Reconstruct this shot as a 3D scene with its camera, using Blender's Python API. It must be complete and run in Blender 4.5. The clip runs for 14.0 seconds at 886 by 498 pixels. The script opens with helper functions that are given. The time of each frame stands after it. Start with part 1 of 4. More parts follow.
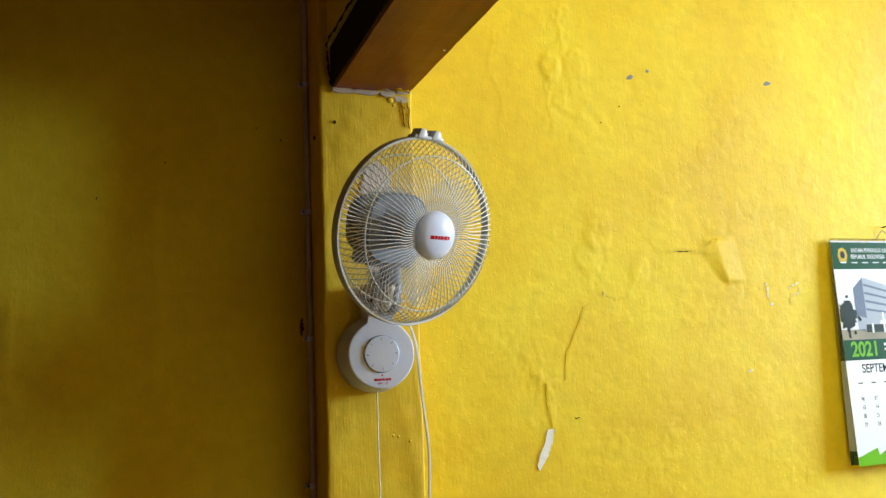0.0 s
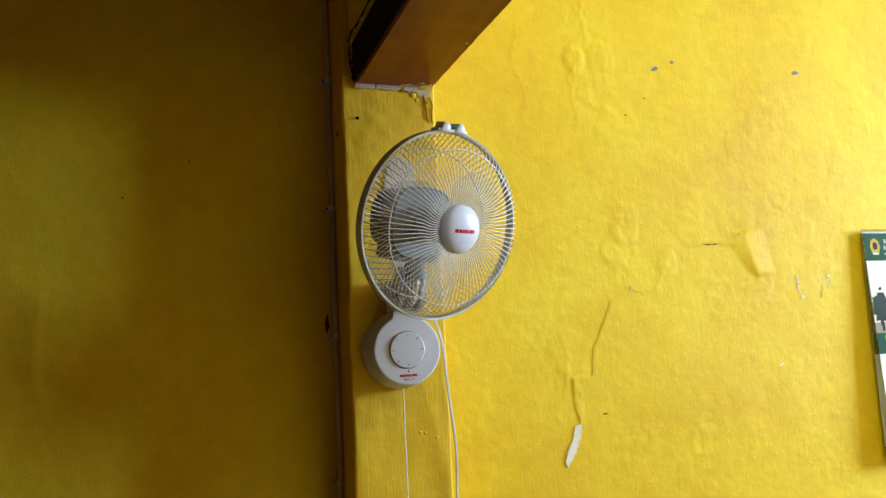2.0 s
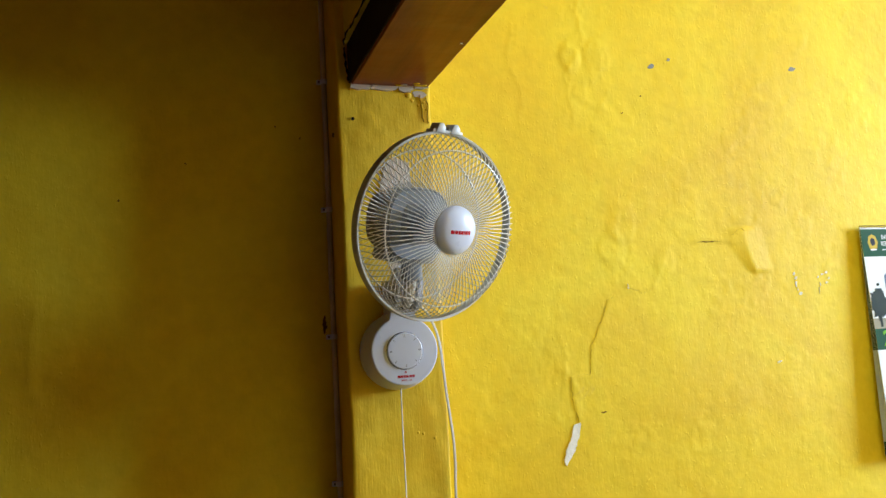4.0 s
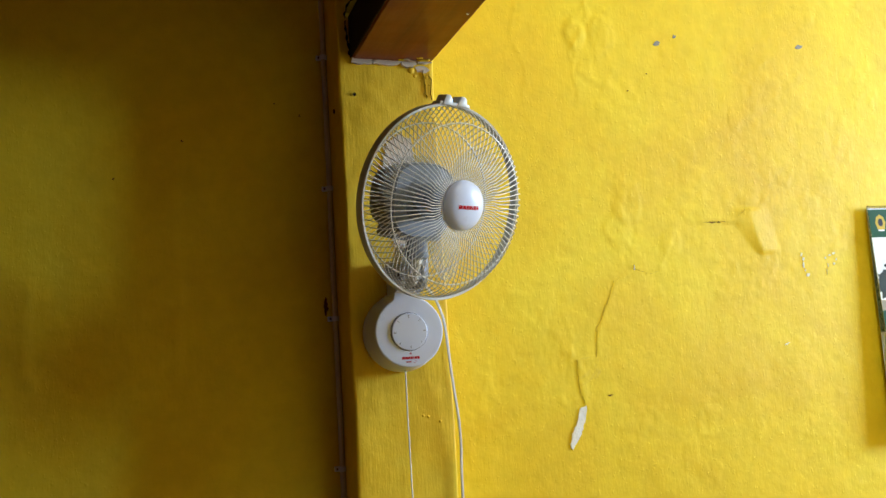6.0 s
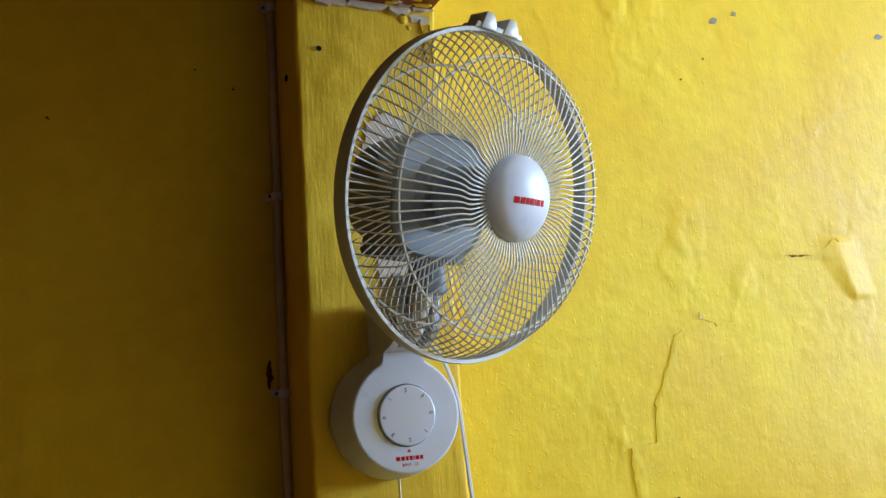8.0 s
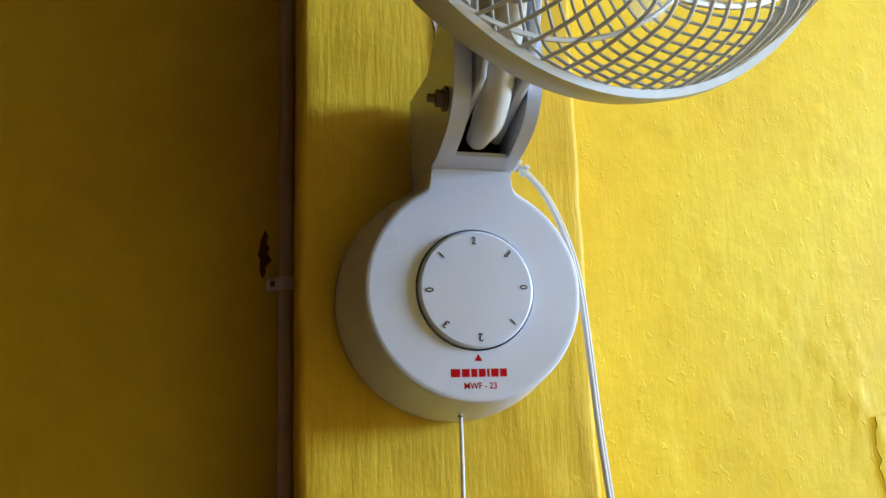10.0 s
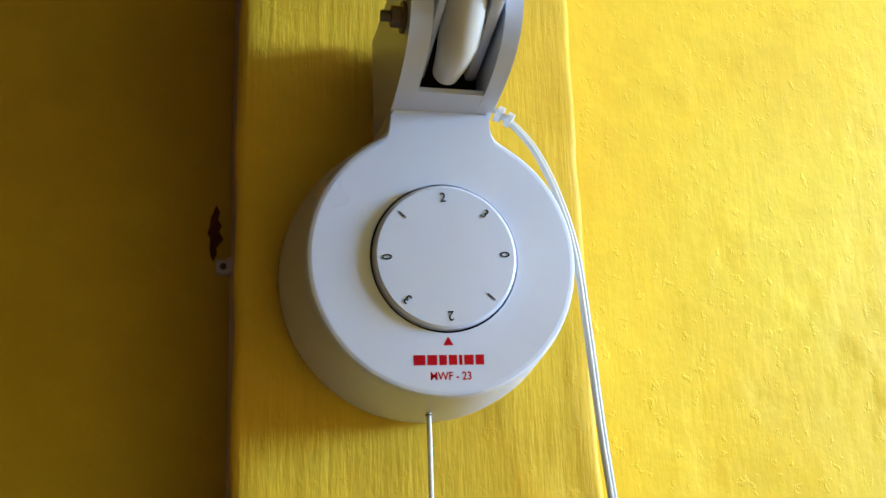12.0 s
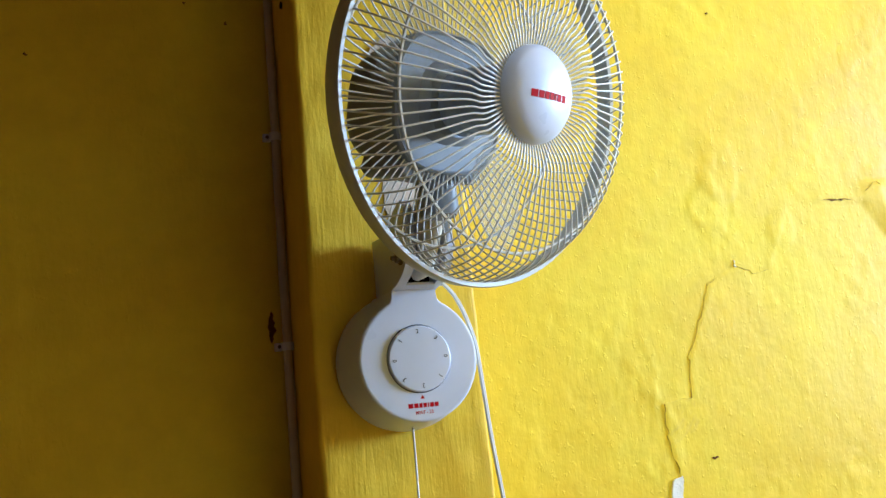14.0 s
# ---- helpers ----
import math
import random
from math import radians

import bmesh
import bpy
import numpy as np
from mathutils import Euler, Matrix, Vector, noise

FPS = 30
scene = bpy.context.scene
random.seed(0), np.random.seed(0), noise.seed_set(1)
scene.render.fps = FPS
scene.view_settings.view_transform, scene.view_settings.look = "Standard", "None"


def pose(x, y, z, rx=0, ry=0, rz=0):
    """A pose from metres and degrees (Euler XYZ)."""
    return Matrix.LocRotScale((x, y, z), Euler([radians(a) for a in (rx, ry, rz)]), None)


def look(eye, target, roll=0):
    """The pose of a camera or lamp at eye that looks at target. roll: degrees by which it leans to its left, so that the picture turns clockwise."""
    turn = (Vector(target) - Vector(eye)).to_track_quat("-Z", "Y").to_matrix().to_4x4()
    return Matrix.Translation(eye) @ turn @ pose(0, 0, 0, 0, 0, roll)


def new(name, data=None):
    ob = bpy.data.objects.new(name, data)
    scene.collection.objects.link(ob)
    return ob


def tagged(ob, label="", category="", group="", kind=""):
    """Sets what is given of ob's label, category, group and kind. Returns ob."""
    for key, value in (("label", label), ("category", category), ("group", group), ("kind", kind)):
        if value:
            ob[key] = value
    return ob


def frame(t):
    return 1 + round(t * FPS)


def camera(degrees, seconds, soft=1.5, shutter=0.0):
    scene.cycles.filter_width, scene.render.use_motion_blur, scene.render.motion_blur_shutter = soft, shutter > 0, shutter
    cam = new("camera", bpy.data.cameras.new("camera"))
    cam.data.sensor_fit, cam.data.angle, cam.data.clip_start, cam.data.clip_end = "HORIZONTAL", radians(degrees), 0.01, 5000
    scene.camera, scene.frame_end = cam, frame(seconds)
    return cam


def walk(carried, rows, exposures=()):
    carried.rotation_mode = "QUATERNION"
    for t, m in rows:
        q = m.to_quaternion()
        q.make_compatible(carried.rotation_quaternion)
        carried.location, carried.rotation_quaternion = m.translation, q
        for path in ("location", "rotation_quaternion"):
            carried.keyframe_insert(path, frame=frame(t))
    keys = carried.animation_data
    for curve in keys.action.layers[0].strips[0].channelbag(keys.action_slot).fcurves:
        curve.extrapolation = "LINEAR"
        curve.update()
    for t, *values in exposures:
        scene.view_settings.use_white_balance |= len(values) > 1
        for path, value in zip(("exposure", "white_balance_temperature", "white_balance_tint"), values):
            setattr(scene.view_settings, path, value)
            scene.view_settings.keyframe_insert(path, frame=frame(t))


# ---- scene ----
cam = camera(55.8, 14.0)
PATH = [
    (0, (-0.005, -0.008, 1.602), (0.66, 1.862, 1.846), -2.3),
    (0.5, (-0.002, -0.006, 1.6), (0.648, 1.87, 1.844), -2.4),
    (1, (0.001, -0.005, 1.596), (0.634, 1.876, 1.84), -2.4),
    (1.5, (-0.002, 0.0, 1.593), (0.62, 1.885, 1.841), -2.6),
    (2, (-0.003, 0.001, 1.595), (0.607, 1.889, 1.842), -2.8),
    (2.5, (0.0, 0.002, 1.594), (0.604, 1.893, 1.84), -3.1),
    (3, (0.002, -0.001, 1.602), (0.612, 1.888, 1.845), -3.2),
    (5.5, (0.002, 0.006, 1.596), (0.612, 1.898, 1.82), -3.3),
    (6, (-0.006, 0.038, 1.587), (0.621, 1.925, 1.804), -3.5),
    (6.5, (-0.004, 0.132, 1.584), (0.647, 2.009, 1.813), -3.6),
    (7, (0.013, 0.268, 1.584), (0.71, 2.124, 1.851), -3.9),
    (7.5, (0.03, 0.397, 1.603), (0.768, 2.229, 1.92), -4.1),
    (8, (0.064, 0.485, 1.614), (0.834, 2.297, 1.967), -4.1),
    (8.5, (0.063, 0.523, 1.609), (0.816, 2.34, 1.968), -3.5),
    (9, (0.094, 0.623, 1.563), (0.773, 2.472, 1.912), -2.5),
    (9.2, (0.135, 0.685, 1.553), (0.755, 2.552, 1.916), -2.5),
    (11.3, (0.242, 0.905, 1.54), (0.678, 2.808, 1.973), -1.5),
    (11.5, (0.242, 0.91, 1.541), (0.69, 2.812, 1.966), -1.8),
    (12, (0.252, 0.912, 1.538), (0.707, 2.809, 1.979), -2.0),
    (12.5, (0.25, 0.907, 1.536), (0.705, 2.8, 1.994), -2.2),
    (13, (0.242, 0.875, 1.541), (0.735, 2.756, 2.007), -3.0),
    (13.5, (0.189, 0.742, 1.568), (0.796, 2.601, 1.985), -4.6),
    (14, (0.094, 0.557, 1.569), (0.825, 2.386, 1.919), -5.4),
]
walk(cam, [(t, look(eye, target, roll)) for t, eye, target, roll in PATH], [(0, -0.24, 6500, 10), (6.5, -0.26, 6400, 10), (8.0, -0.28, 5800, 9), (9.0, -0.18, 5800, 9), (11.5, 0.24, 5700, 10), (14, 0.10, 5600, 9)])

# ---- light: daylight from the bright room's east window, and two added fill lamps, overhead and in the dim room ----
world = bpy.data.worlds.new("sky")
scene.world = world
world.use_nodes = True
wn = world.node_tree.nodes
sky = wn.new("ShaderNodeTexSky")
sky.sky_type, sky.sun_disc = "NISHITA", False
sky.sun_elevation, sky.sun_rotation = radians(40), radians(60)
wn["Background"].inputs["Strength"].default_value = 0.08
world.node_tree.links.new(sky.outputs["Color"], wn["Background"].inputs["Color"])


def area_lamp(name, place, target, width, height, watts, colour):
    data = bpy.data.lights.new(name, "AREA")
    data.shape, data.size, data.size_y = "RECTANGLE", width, height
    data.energy, data.color = watts, colour
    ob = new(name, data)
    ob.matrix_world = look(place, target)
    return ob


area_lamp("daylight_east", (4.08, 0.20, 2.10), (0.4, 0.40, 1.80), 1.14, 0.94, 215.0, (0.69, 0.905, 1.16))
# added overhead fill lamp, for light from above on pier and wall
area_lamp("fill_overhead", (0.72, -0.55, 2.93), (0.74, -0.25, 1.0), 0.42, 0.62, 20.0, (0.69, 0.905, 1.16))
# added weak fill behind the camera, lifts the dim side
area_lamp("fill_dim_room", (-1.60, -2.98, 2.05), (0.10, 1.0, 1.7), 0.40, 0.60, 2.0, (0.86, 0.84, 0.88))


# ---- materials ----
def material(name):
    m = bpy.data.materials.new(name)
    m.use_nodes = True
    return m, m.node_tree.nodes, m.node_tree.links, m.node_tree.nodes["Principled BSDF"]


def ramp_node(nodes, links, source, stops):
    r = nodes.new("ShaderNodeValToRGB")
    while len(r.color_ramp.elements) < len(stops):
        r.color_ramp.elements.new(0.5)
    for e, (p, c) in zip(r.color_ramp.elements, stops):
        e.position, e.color = p, (*c, 1)
    links.new(source, r.inputs["Fac"])
    return r


def noise_node(nodes, links, coords, scale, detail=4.0, rough=0.55, stretch=None, distort=0.0):
    n = nodes.new("ShaderNodeTexNoise")
    n.inputs["Scale"].default_value = scale
    n.inputs["Detail"].default_value = detail
    n.inputs["Roughness"].default_value = rough
    n.inputs["Distortion"].default_value = distort
    if stretch:
        mp = nodes.new("ShaderNodeMapping")
        mp.inputs["Scale"].default_value = stretch
        links.new(coords, mp.inputs["Vector"])
        coords = mp.outputs["Vector"]
    links.new(coords, n.inputs["Vector"])
    return n


def mixed(nodes, links, fac, a, b, mode="MIX"):
    m = nodes.new("ShaderNodeMix")
    m.data_type, m.blend_type = "RGBA", mode
    if isinstance(fac, float):
        m.inputs[0].default_value = fac
    else:
        links.new(fac, m.inputs[0])
    for socket, value in ((m.inputs[6], a), (m.inputs[7], b)):
        if isinstance(value, tuple):
            socket.default_value = (*value, 1)
        else:
            links.new(value, socket)
    return m.outputs[2]


def bumped(nodes, links, shader, heights):
    last = None
    for source, strength, distance in heights:
        b = nodes.new("ShaderNodeBump")
        b.inputs["Strength"].default_value, b.inputs["Distance"].default_value = strength, distance
        links.new(source, b.inputs["Height"])
        if last:
            links.new(last, b.inputs["Normal"])
        last = b.outputs["Normal"]
    links.new(last, shader.inputs["Normal"])


def wall_paint(name, stretch, brush, fine_relief, green=1.0):
    """Old yellow oil paint, brushed over uneven plaster."""
    m, n, l, p = material(name)
    co = n.new("ShaderNodeTexCoord").outputs["Object"]
    large = noise_node(n, l, co, 3.2, 5, 0.6, None, 0.6)
    small = noise_node(n, l, co, 38, 5, 0.6)
    tone = ramp_node(n, l, large.outputs["Fac"], [(0.3, (0.74, 0.495 * green, 0.015)), (0.5, (0.80, 0.578 * green, 0.019)), (0.72, (0.83, 0.66 * green, 0.036))])
    fine = ramp_node(n, l, small.outputs["Fac"], [(0.3, (0.90, 0.90, 0.86)), (0.7, (1, 1, 1))])
    c = mixed(n, l, 1.0, tone.outputs["Color"], fine.outputs["Color"], "MULTIPLY")
    scuff = noise_node(n, l, co, 9, 8, 0.72, None, 1.2)
    mark = ramp_node(n, l, scuff.outputs["Fac"], [(0.66, (0, 0, 0)), (0.80, (1, 1, 1))])
    c = mixed(n, l, mark.outputs["Color"], c, (0.62, 0.44, 0.06))
    l.new(c, p.inputs["Base Color"])
    gloss = ramp_node(n, l, large.outputs["Fac"], [(0.3, (0.52,) * 3), (0.7, (0.68,) * 3)])
    l.new(gloss.outputs["Color"], p.inputs["Roughness"])
    p.inputs["Specular IOR Level"].default_value = 0.3
    stroke = noise_node(n, l, co, brush, 3, 0.6, stretch)
    lump = noise_node(n, l, co, 55, 3, 0.5)
    crumb = noise_node(n, l, co, 150, 4, 0.6, (1.0, 1.0, 0.8))
    grit = ramp_node(n, l, crumb.outputs["Fac"], [(0.60, (0, 0, 0)), (0.72, (1, 1, 1))])
    bumped(n, l, p, [(lump.outputs["Fac"], 0.26, 0.003), (stroke.outputs["Fac"], fine_relief, 0.0012), (grit.outputs["Color"], 0.30 if fine_relief < 0.35 else 0.14, 0.0009)])
    return m


def plain(name, colour, rough, metal=0.0, grain=60.0, vary=0.08, bump=0.05, depth=0.001, specular=0.5):
    """A solid surface with slight dirt, uneven gloss and grain."""
    m, n, l, p = material(name)
    co = n.new("ShaderNodeTexCoord").outputs["Object"]
    a = noise_node(n, l, co, grain, 5, 0.6)
    b = noise_node(n, l, co, grain / 7, 3, 0.6)
    dark = tuple(v * (1 - vary) for v in colour)
    c = mixed(n, l, a.outputs["Fac"], dark, colour)
    wash = ramp_node(n, l, b.outputs["Fac"], [(0.35, (1 - vary,) * 3), (0.65, (1, 1, 1))])
    l.new(mixed(n, l, 1.0, c, wash.outputs["Color"], "MULTIPLY"), p.inputs["Base Color"])
    r = ramp_node(n, l, b.outputs["Fac"], [(0.3, (rough * 0.85,) * 3), (0.7, (min(1, rough * 1.2),) * 3)])
    l.new(r.outputs["Color"], p.inputs["Roughness"])
    p.inputs["Metallic"].default_value = metal
    p.inputs["Specular IOR Level"].default_value = specular
    bumped(n, l, p, [(a.outputs["Fac"], bump, depth)])
    return m


def stained_wood(name):
    m, n, l, p = material(name)
    co = n.new("ShaderNodeTexCoord").outputs["Object"]
    grain = noise_node(n, l, co, 30, 6, 0.65, (1, 0.08, 1))
    patch = noise_node(n, l, co, 7, 4, 0.6)
    c = ramp_node(n, l, grain.outputs["Fac"], [(0.3, (0.19, 0.036, 0.003)), (0.7, (0.38, 0.092, 0.007))])
    w = ramp_node(n, l, patch.outputs["Fac"], [(0.35, (0.75, 0.7, 0.7)), (0.7, (1, 1, 1))])
    l.new(mixed(n, l, 1.0, c.outputs["Color"], w.outputs["Color"], "MULTIPLY"), p.inputs["Base Color"])
    p.inputs["Roughness"].default_value = 0.34
    p.inputs["Specular IOR Level"].default_value = 0.18
    bumped(n, l, p, [(grain.outputs["Fac"], 0.25, 0.002), (patch.outputs["Fac"], 0.3, 0.006)])
    return m


def clear_plastic(name):
    m, n, l, p = material(name)
    t = n.new("ShaderNodeBsdfTransparent")
    t.inputs["Color"].default_value = (0.93, 0.95, 0.97, 1)
    mix = n.new("ShaderNodeMixShader")
    p.inputs["Base Color"].default_value = (0.62, 0.66, 0.70, 1)
    p.inputs["Roughness"].default_value = 0.25
    co = n.new("ShaderNodeTexCoord").outputs["Object"]
    dust = noise_node(n, l, co, 40, 4, 0.6)
    r = ramp_node(n, l, dust.outputs["Fac"], [(0.3, (0.20,) * 3), (0.7, (0.30,) * 3)])
    l.new(r.outputs["Color"], mix.inputs[0])
    l.new(t.outputs[0], mix.inputs[1])
    l.new(p.outputs[0], mix.inputs[2])
    l.new(mix.outputs[0], n["Material Output"].inputs["Surface"])
    return m


YELLOW = wall_paint("yellow_wall_paint", (1.0, 1.0, 0.22), 190, 0.24)
# green lowered: the pier's warmer shade is put into its brushed paint
YELLOW_BRUSHED = wall_paint("yellow_brushed_shaded_paint", (1.0, 1.0, 0.10), 300, 0.36, 0.91)
PLASTER = plain("bare_plaster", (0.88, 0.865, 0.84), 0.9, grain=70, vary=0.13, bump=0.6, depth=0.003)
CHALK = plain("pink_white_plaster", (0.72, 0.62, 0.52), 0.9, grain=50, vary=0.15, bump=0.5, depth=0.003)
DIRT = plain("dark_dirt", (0.20, 0.085, 0.02), 0.9, grain=90, vary=0.4, bump=0.4, depth=0.002, specular=0.1)
NEAR_BLACK = plain("near_black_wood", (0.030, 0.012, 0.008), 0.8, grain=40, vary=0.4, bump=0.3, depth=0.002, specular=0.15)
WOOD = stained_wood("brown_painted_wood")
# for unseen surfaces only: orange-brown picked to tint the bounced light
BOUNCE_BROWN = plain("brown_bounce_surface", (0.62, 0.20, 0.03), 0.6, grain=9, vary=0.3, bump=0.1, depth=0.002)
RIM = plain("pale_grey_plastic", (0.53, 0.53, 0.51), 0.36, grain=110, vary=0.06, bump=0.04, depth=0.0006)
CEILING = plain("ceiling_boards", (0.74, 0.56, 0.34), 0.9, grain=8, vary=0.1)
FLOOR = plain("pale_floor", (0.30, 0.20, 0.12), 0.6, grain=12, vary=0.2, bump=0.2, depth=0.002)
WHITE = plain("white_plastic", (0.63, 0.675, 0.82), 0.32, grain=140, vary=0.04, bump=0.03, depth=0.0006)
OFFWHITE = plain("aged_white_plastic", (0.70, 0.685, 0.64), 0.36, grain=90, vary=0.08, bump=0.04, depth=0.0008)
GREYPL = plain("grey_plastic", (0.23, 0.25, 0.29), 0.42, grain=110, vary=0.08, bump=0.05, depth=0.0008)
LACQUER = plain("white_lacquered_wire", (0.74, 0.72, 0.68), 0.28, grain=200, vary=0.10, bump=0.03, depth=0.0004)
# near-black for holes and gaps, and for the painted shade in the bracket
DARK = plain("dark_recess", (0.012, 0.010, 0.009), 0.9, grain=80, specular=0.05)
STEEL = plain("rusty_steel", (0.20, 0.15, 0.11), 0.55, metal=0.7, grain=160, vary=0.3)
RED = plain("red_print", (0.46, 0.002, 0.007), 0.6, grain=150, vary=0.05, bump=0.0, specular=0.08)
INK = plain("black_print", (0.02, 0.02, 0.025), 0.5, grain=150, vary=0.05, bump=0.0, specular=0.1)
CORD = plain("white_cord", (0.86, 0.85, 0.82), 0.6, grain=300, vary=0.12, bump=0.3, depth=0.0006)
CABLE = plain("white_cable_sheath", (0.60, 0.58, 0.54), 0.42, grain=120, vary=0.12, bump=0.08, depth=0.0008)
CONDUIT = plain("beige_conduit", (0.74, 0.62, 0.38), 0.5, grain=60, vary=0.25, bump=0.15, depth=0.001)
BLUEPL = plain("smoky_blue_plastic", (0.26, 0.32, 0.44), 0.25, grain=120, vary=0.08, bump=0.03, depth=0.0006)
GLASSY = clear_plastic("clear_blade_plastic")
PAPER = plain("coated_paper", (0.74, 0.79, 0.87), 0.5, grain=20, vary=0.03, bump=0.02)
GREEN = plain("dark_green_print", (0.006, 0.075, 0.028), 0.5, grain=30, vary=0.1, bump=0.0, specular=0.1)
LIME = plain("lime_print", (0.16, 0.50, 0.02), 0.35, grain=30, vary=0.1, bump=0.0, specular=0.1)
GOLD = plain("gold_print", (0.62, 0.45, 0.03), 0.4, grain=60, vary=0.2, bump=0.0, specular=0.1)
SKYP = plain("pale_sky_print", (0.66, 0.72, 0.80), 0.35, grain=12, vary=0.06, bump=0.0)
BLUEP = plain("blue_grey_print", (0.17, 0.22, 0.34), 0.35, grain=60, vary=0.15, bump=0.0, specular=0.1)
BLUEL = plain("light_blue_print", (0.42, 0.49, 0.62), 0.35, grain=60, vary=0.1, bump=0.0, specular=0.1)
LEAFP = plain("dark_leaf_print", (0.02, 0.035, 0.015), 0.4, grain=90, vary=0.5, bump=0.0, specular=0.1)
SANDP = plain("sand_print", (0.36, 0.34, 0.26), 0.4, grain=60, vary=0.2, bump=0.0, specular=0.1)


# ---- mesh helpers ----
def mesh_of(name, bm, mat, smooth=None):
    bmesh.ops.recalc_face_normals(bm, faces=bm.faces[:])
    me = bpy.data.meshes.new(name)
    if smooth is not None:
        for f in bm.faces:
            f.smooth = True
        for e in bm.edges:
            if len(e.link_faces) == 2 and e.calc_face_angle(0.0) > radians(smooth):
                e.smooth = False
    bm.to_mesh(me)
    bm.free()
    me.materials.append(mat)
    return me


def part(name, bm, mat, parent=None, label="", smooth=None, m=None):
    ob = new(name, mesh_of(name, bm, mat, smooth))
    if parent:
        ob.parent = parent
    if m is not None:
        ob.matrix_basis = m
    if label:
        ob["label"] = label
    return ob


def add_box(bm, lo, hi, bevel=0.0, seg=2):
    r = bmesh.ops.create_cube(bm, size=1.0)
    vs = r["verts"]
    for v in vs:
        v.co = Vector([lo[i] + (v.co[i] + 0.5) * (hi[i] - lo[i]) for i in range(3)])
    if bevel:
        es = list({e for v in vs for e in v.link_edges})
        bmesh.ops.bevel(bm, geom=es, offset=bevel, segments=seg, affect="EDGES", profile=0.5)


def box(lo, hi, bevel=0.0, seg=2):
    bm = bmesh.new()
    add_box(bm, lo, hi, bevel, seg)
    return bm


def add_tube(bm, pts, radius, sides=8, cap=True, flat=1.0, closed=False):
    """A tube along pts; flat squeezes it across its second axis."""
    pts = [Vector(p) for p in pts]
    n = len(pts)
    rings, up = [], None
    for i, p in enumerate(pts):
        a = pts[(i - 1) % n] if closed or i else p
        b = pts[(i + 1) % n] if closed or i < n - 1 else p
        d = (b - a).normalized()
        if up is None:
            up = d.orthogonal().normalized()
        up = (up - d * up.dot(d)).normalized()
        side = d.cross(up)
        r = radius[i] if isinstance(radius, (list, tuple)) else radius
        rings.append([bm.verts.new(p + up * (math.cos(2 * math.pi * k / sides) * r) + side * (math.sin(2 * math.pi * k / sides) * r * flat)) for k in range(sides)])
    for i in range(n if closed else n - 1):
        a, b = rings[i], rings[(i + 1) % n]
        for k in range(sides):
            bm.faces.new((a[k], a[(k + 1) % sides], b[(k + 1) % sides], b[k]))
    if cap and not closed:
        bm.faces.new(rings[0][::-1])
        bm.faces.new(rings[-1])


def tube(pts, radius, sides=8, **kw):
    bm = bmesh.new()
    add_tube(bm, pts, radius, sides, **kw)
    return bm


def lathe(profile, sides=64, power=2.0):
    """Turns (radius, height) pairs round z; power above 2 squares the outline."""
    bm = bmesh.new()
    rings = []
    for r, z in profile:
        if r < 1e-6:
            rings.append([bm.verts.new((0, 0, z))])
            continue
        ring = []
        for k in range(sides):
            a = 2 * math.pi * k / sides
            c, s = math.cos(a), math.sin(a)
            f = (abs(c) ** power + abs(s) ** power) ** (-1 / power)
            ring.append(bm.verts.new((r * f * c, r * f * s, z)))
        rings.append(ring)
    for a, b in zip(rings, rings[1:]):
        for k in range(sides):
            j = (k + 1) % sides
            if len(a) == 1:
                bm.faces.new((a[0], b[j], b[k]))
            elif len(b) == 1:
                bm.faces.new((a[k], a[j], b[0]))
            else:
                bm.faces.new((a[k], a[j], b[j], b[k]))
    return bm


def spline(pts, steps=8):
    """A smooth run through pts."""
    p = [Vector(v) for v in pts]
    p = [2 * p[0] - p[1], *p, 2 * p[-1] - p[-2]]
    out = []
    for i in range(1, len(p) - 2):
        for k in range(steps):
            t = k / steps
            a, b, c, d = p[i - 1:i + 3]
            out.append(0.5 * (2 * b + (c - a) * t + (2 * a - 5 * b + 4 * c - d) * t * t + (3 * b - a - 3 * c + d) * t ** 3))
    return [*out, p[-2]]


def slab(outline, axis, lo, hi, bevel=0.0):
    """An outline of two coordinates, drawn out along axis from lo to hi."""
    bm = bmesh.new()
    def at(u, v, w):
        return {"x": (w, u, v), "y": (u, w, v), "z": (u, v, w)}[axis]
    a = [bm.verts.new(at(u, v, lo)) for u, v in outline]
    b = [bm.verts.new(at(u, v, hi)) for u, v in outline]
    bm.faces.new(a)
    bm.faces.new(b[::-1])
    n = len(a)
    for i in range(n):
        bm.faces.new((a[i], b[i], b[(i + 1) % n], a[(i + 1) % n]))
    bmesh.ops.recalc_face_normals(bm, faces=bm.faces[:])
    if bevel:
        es = [e for e in bm.edges if len(e.link_faces) == 2 and e.calc_face_angle(0) > radians(30)]
        bmesh.ops.bevel(bm, geom=es, offset=bevel, segments=2, affect="EDGES", profile=0.5)
    return bm


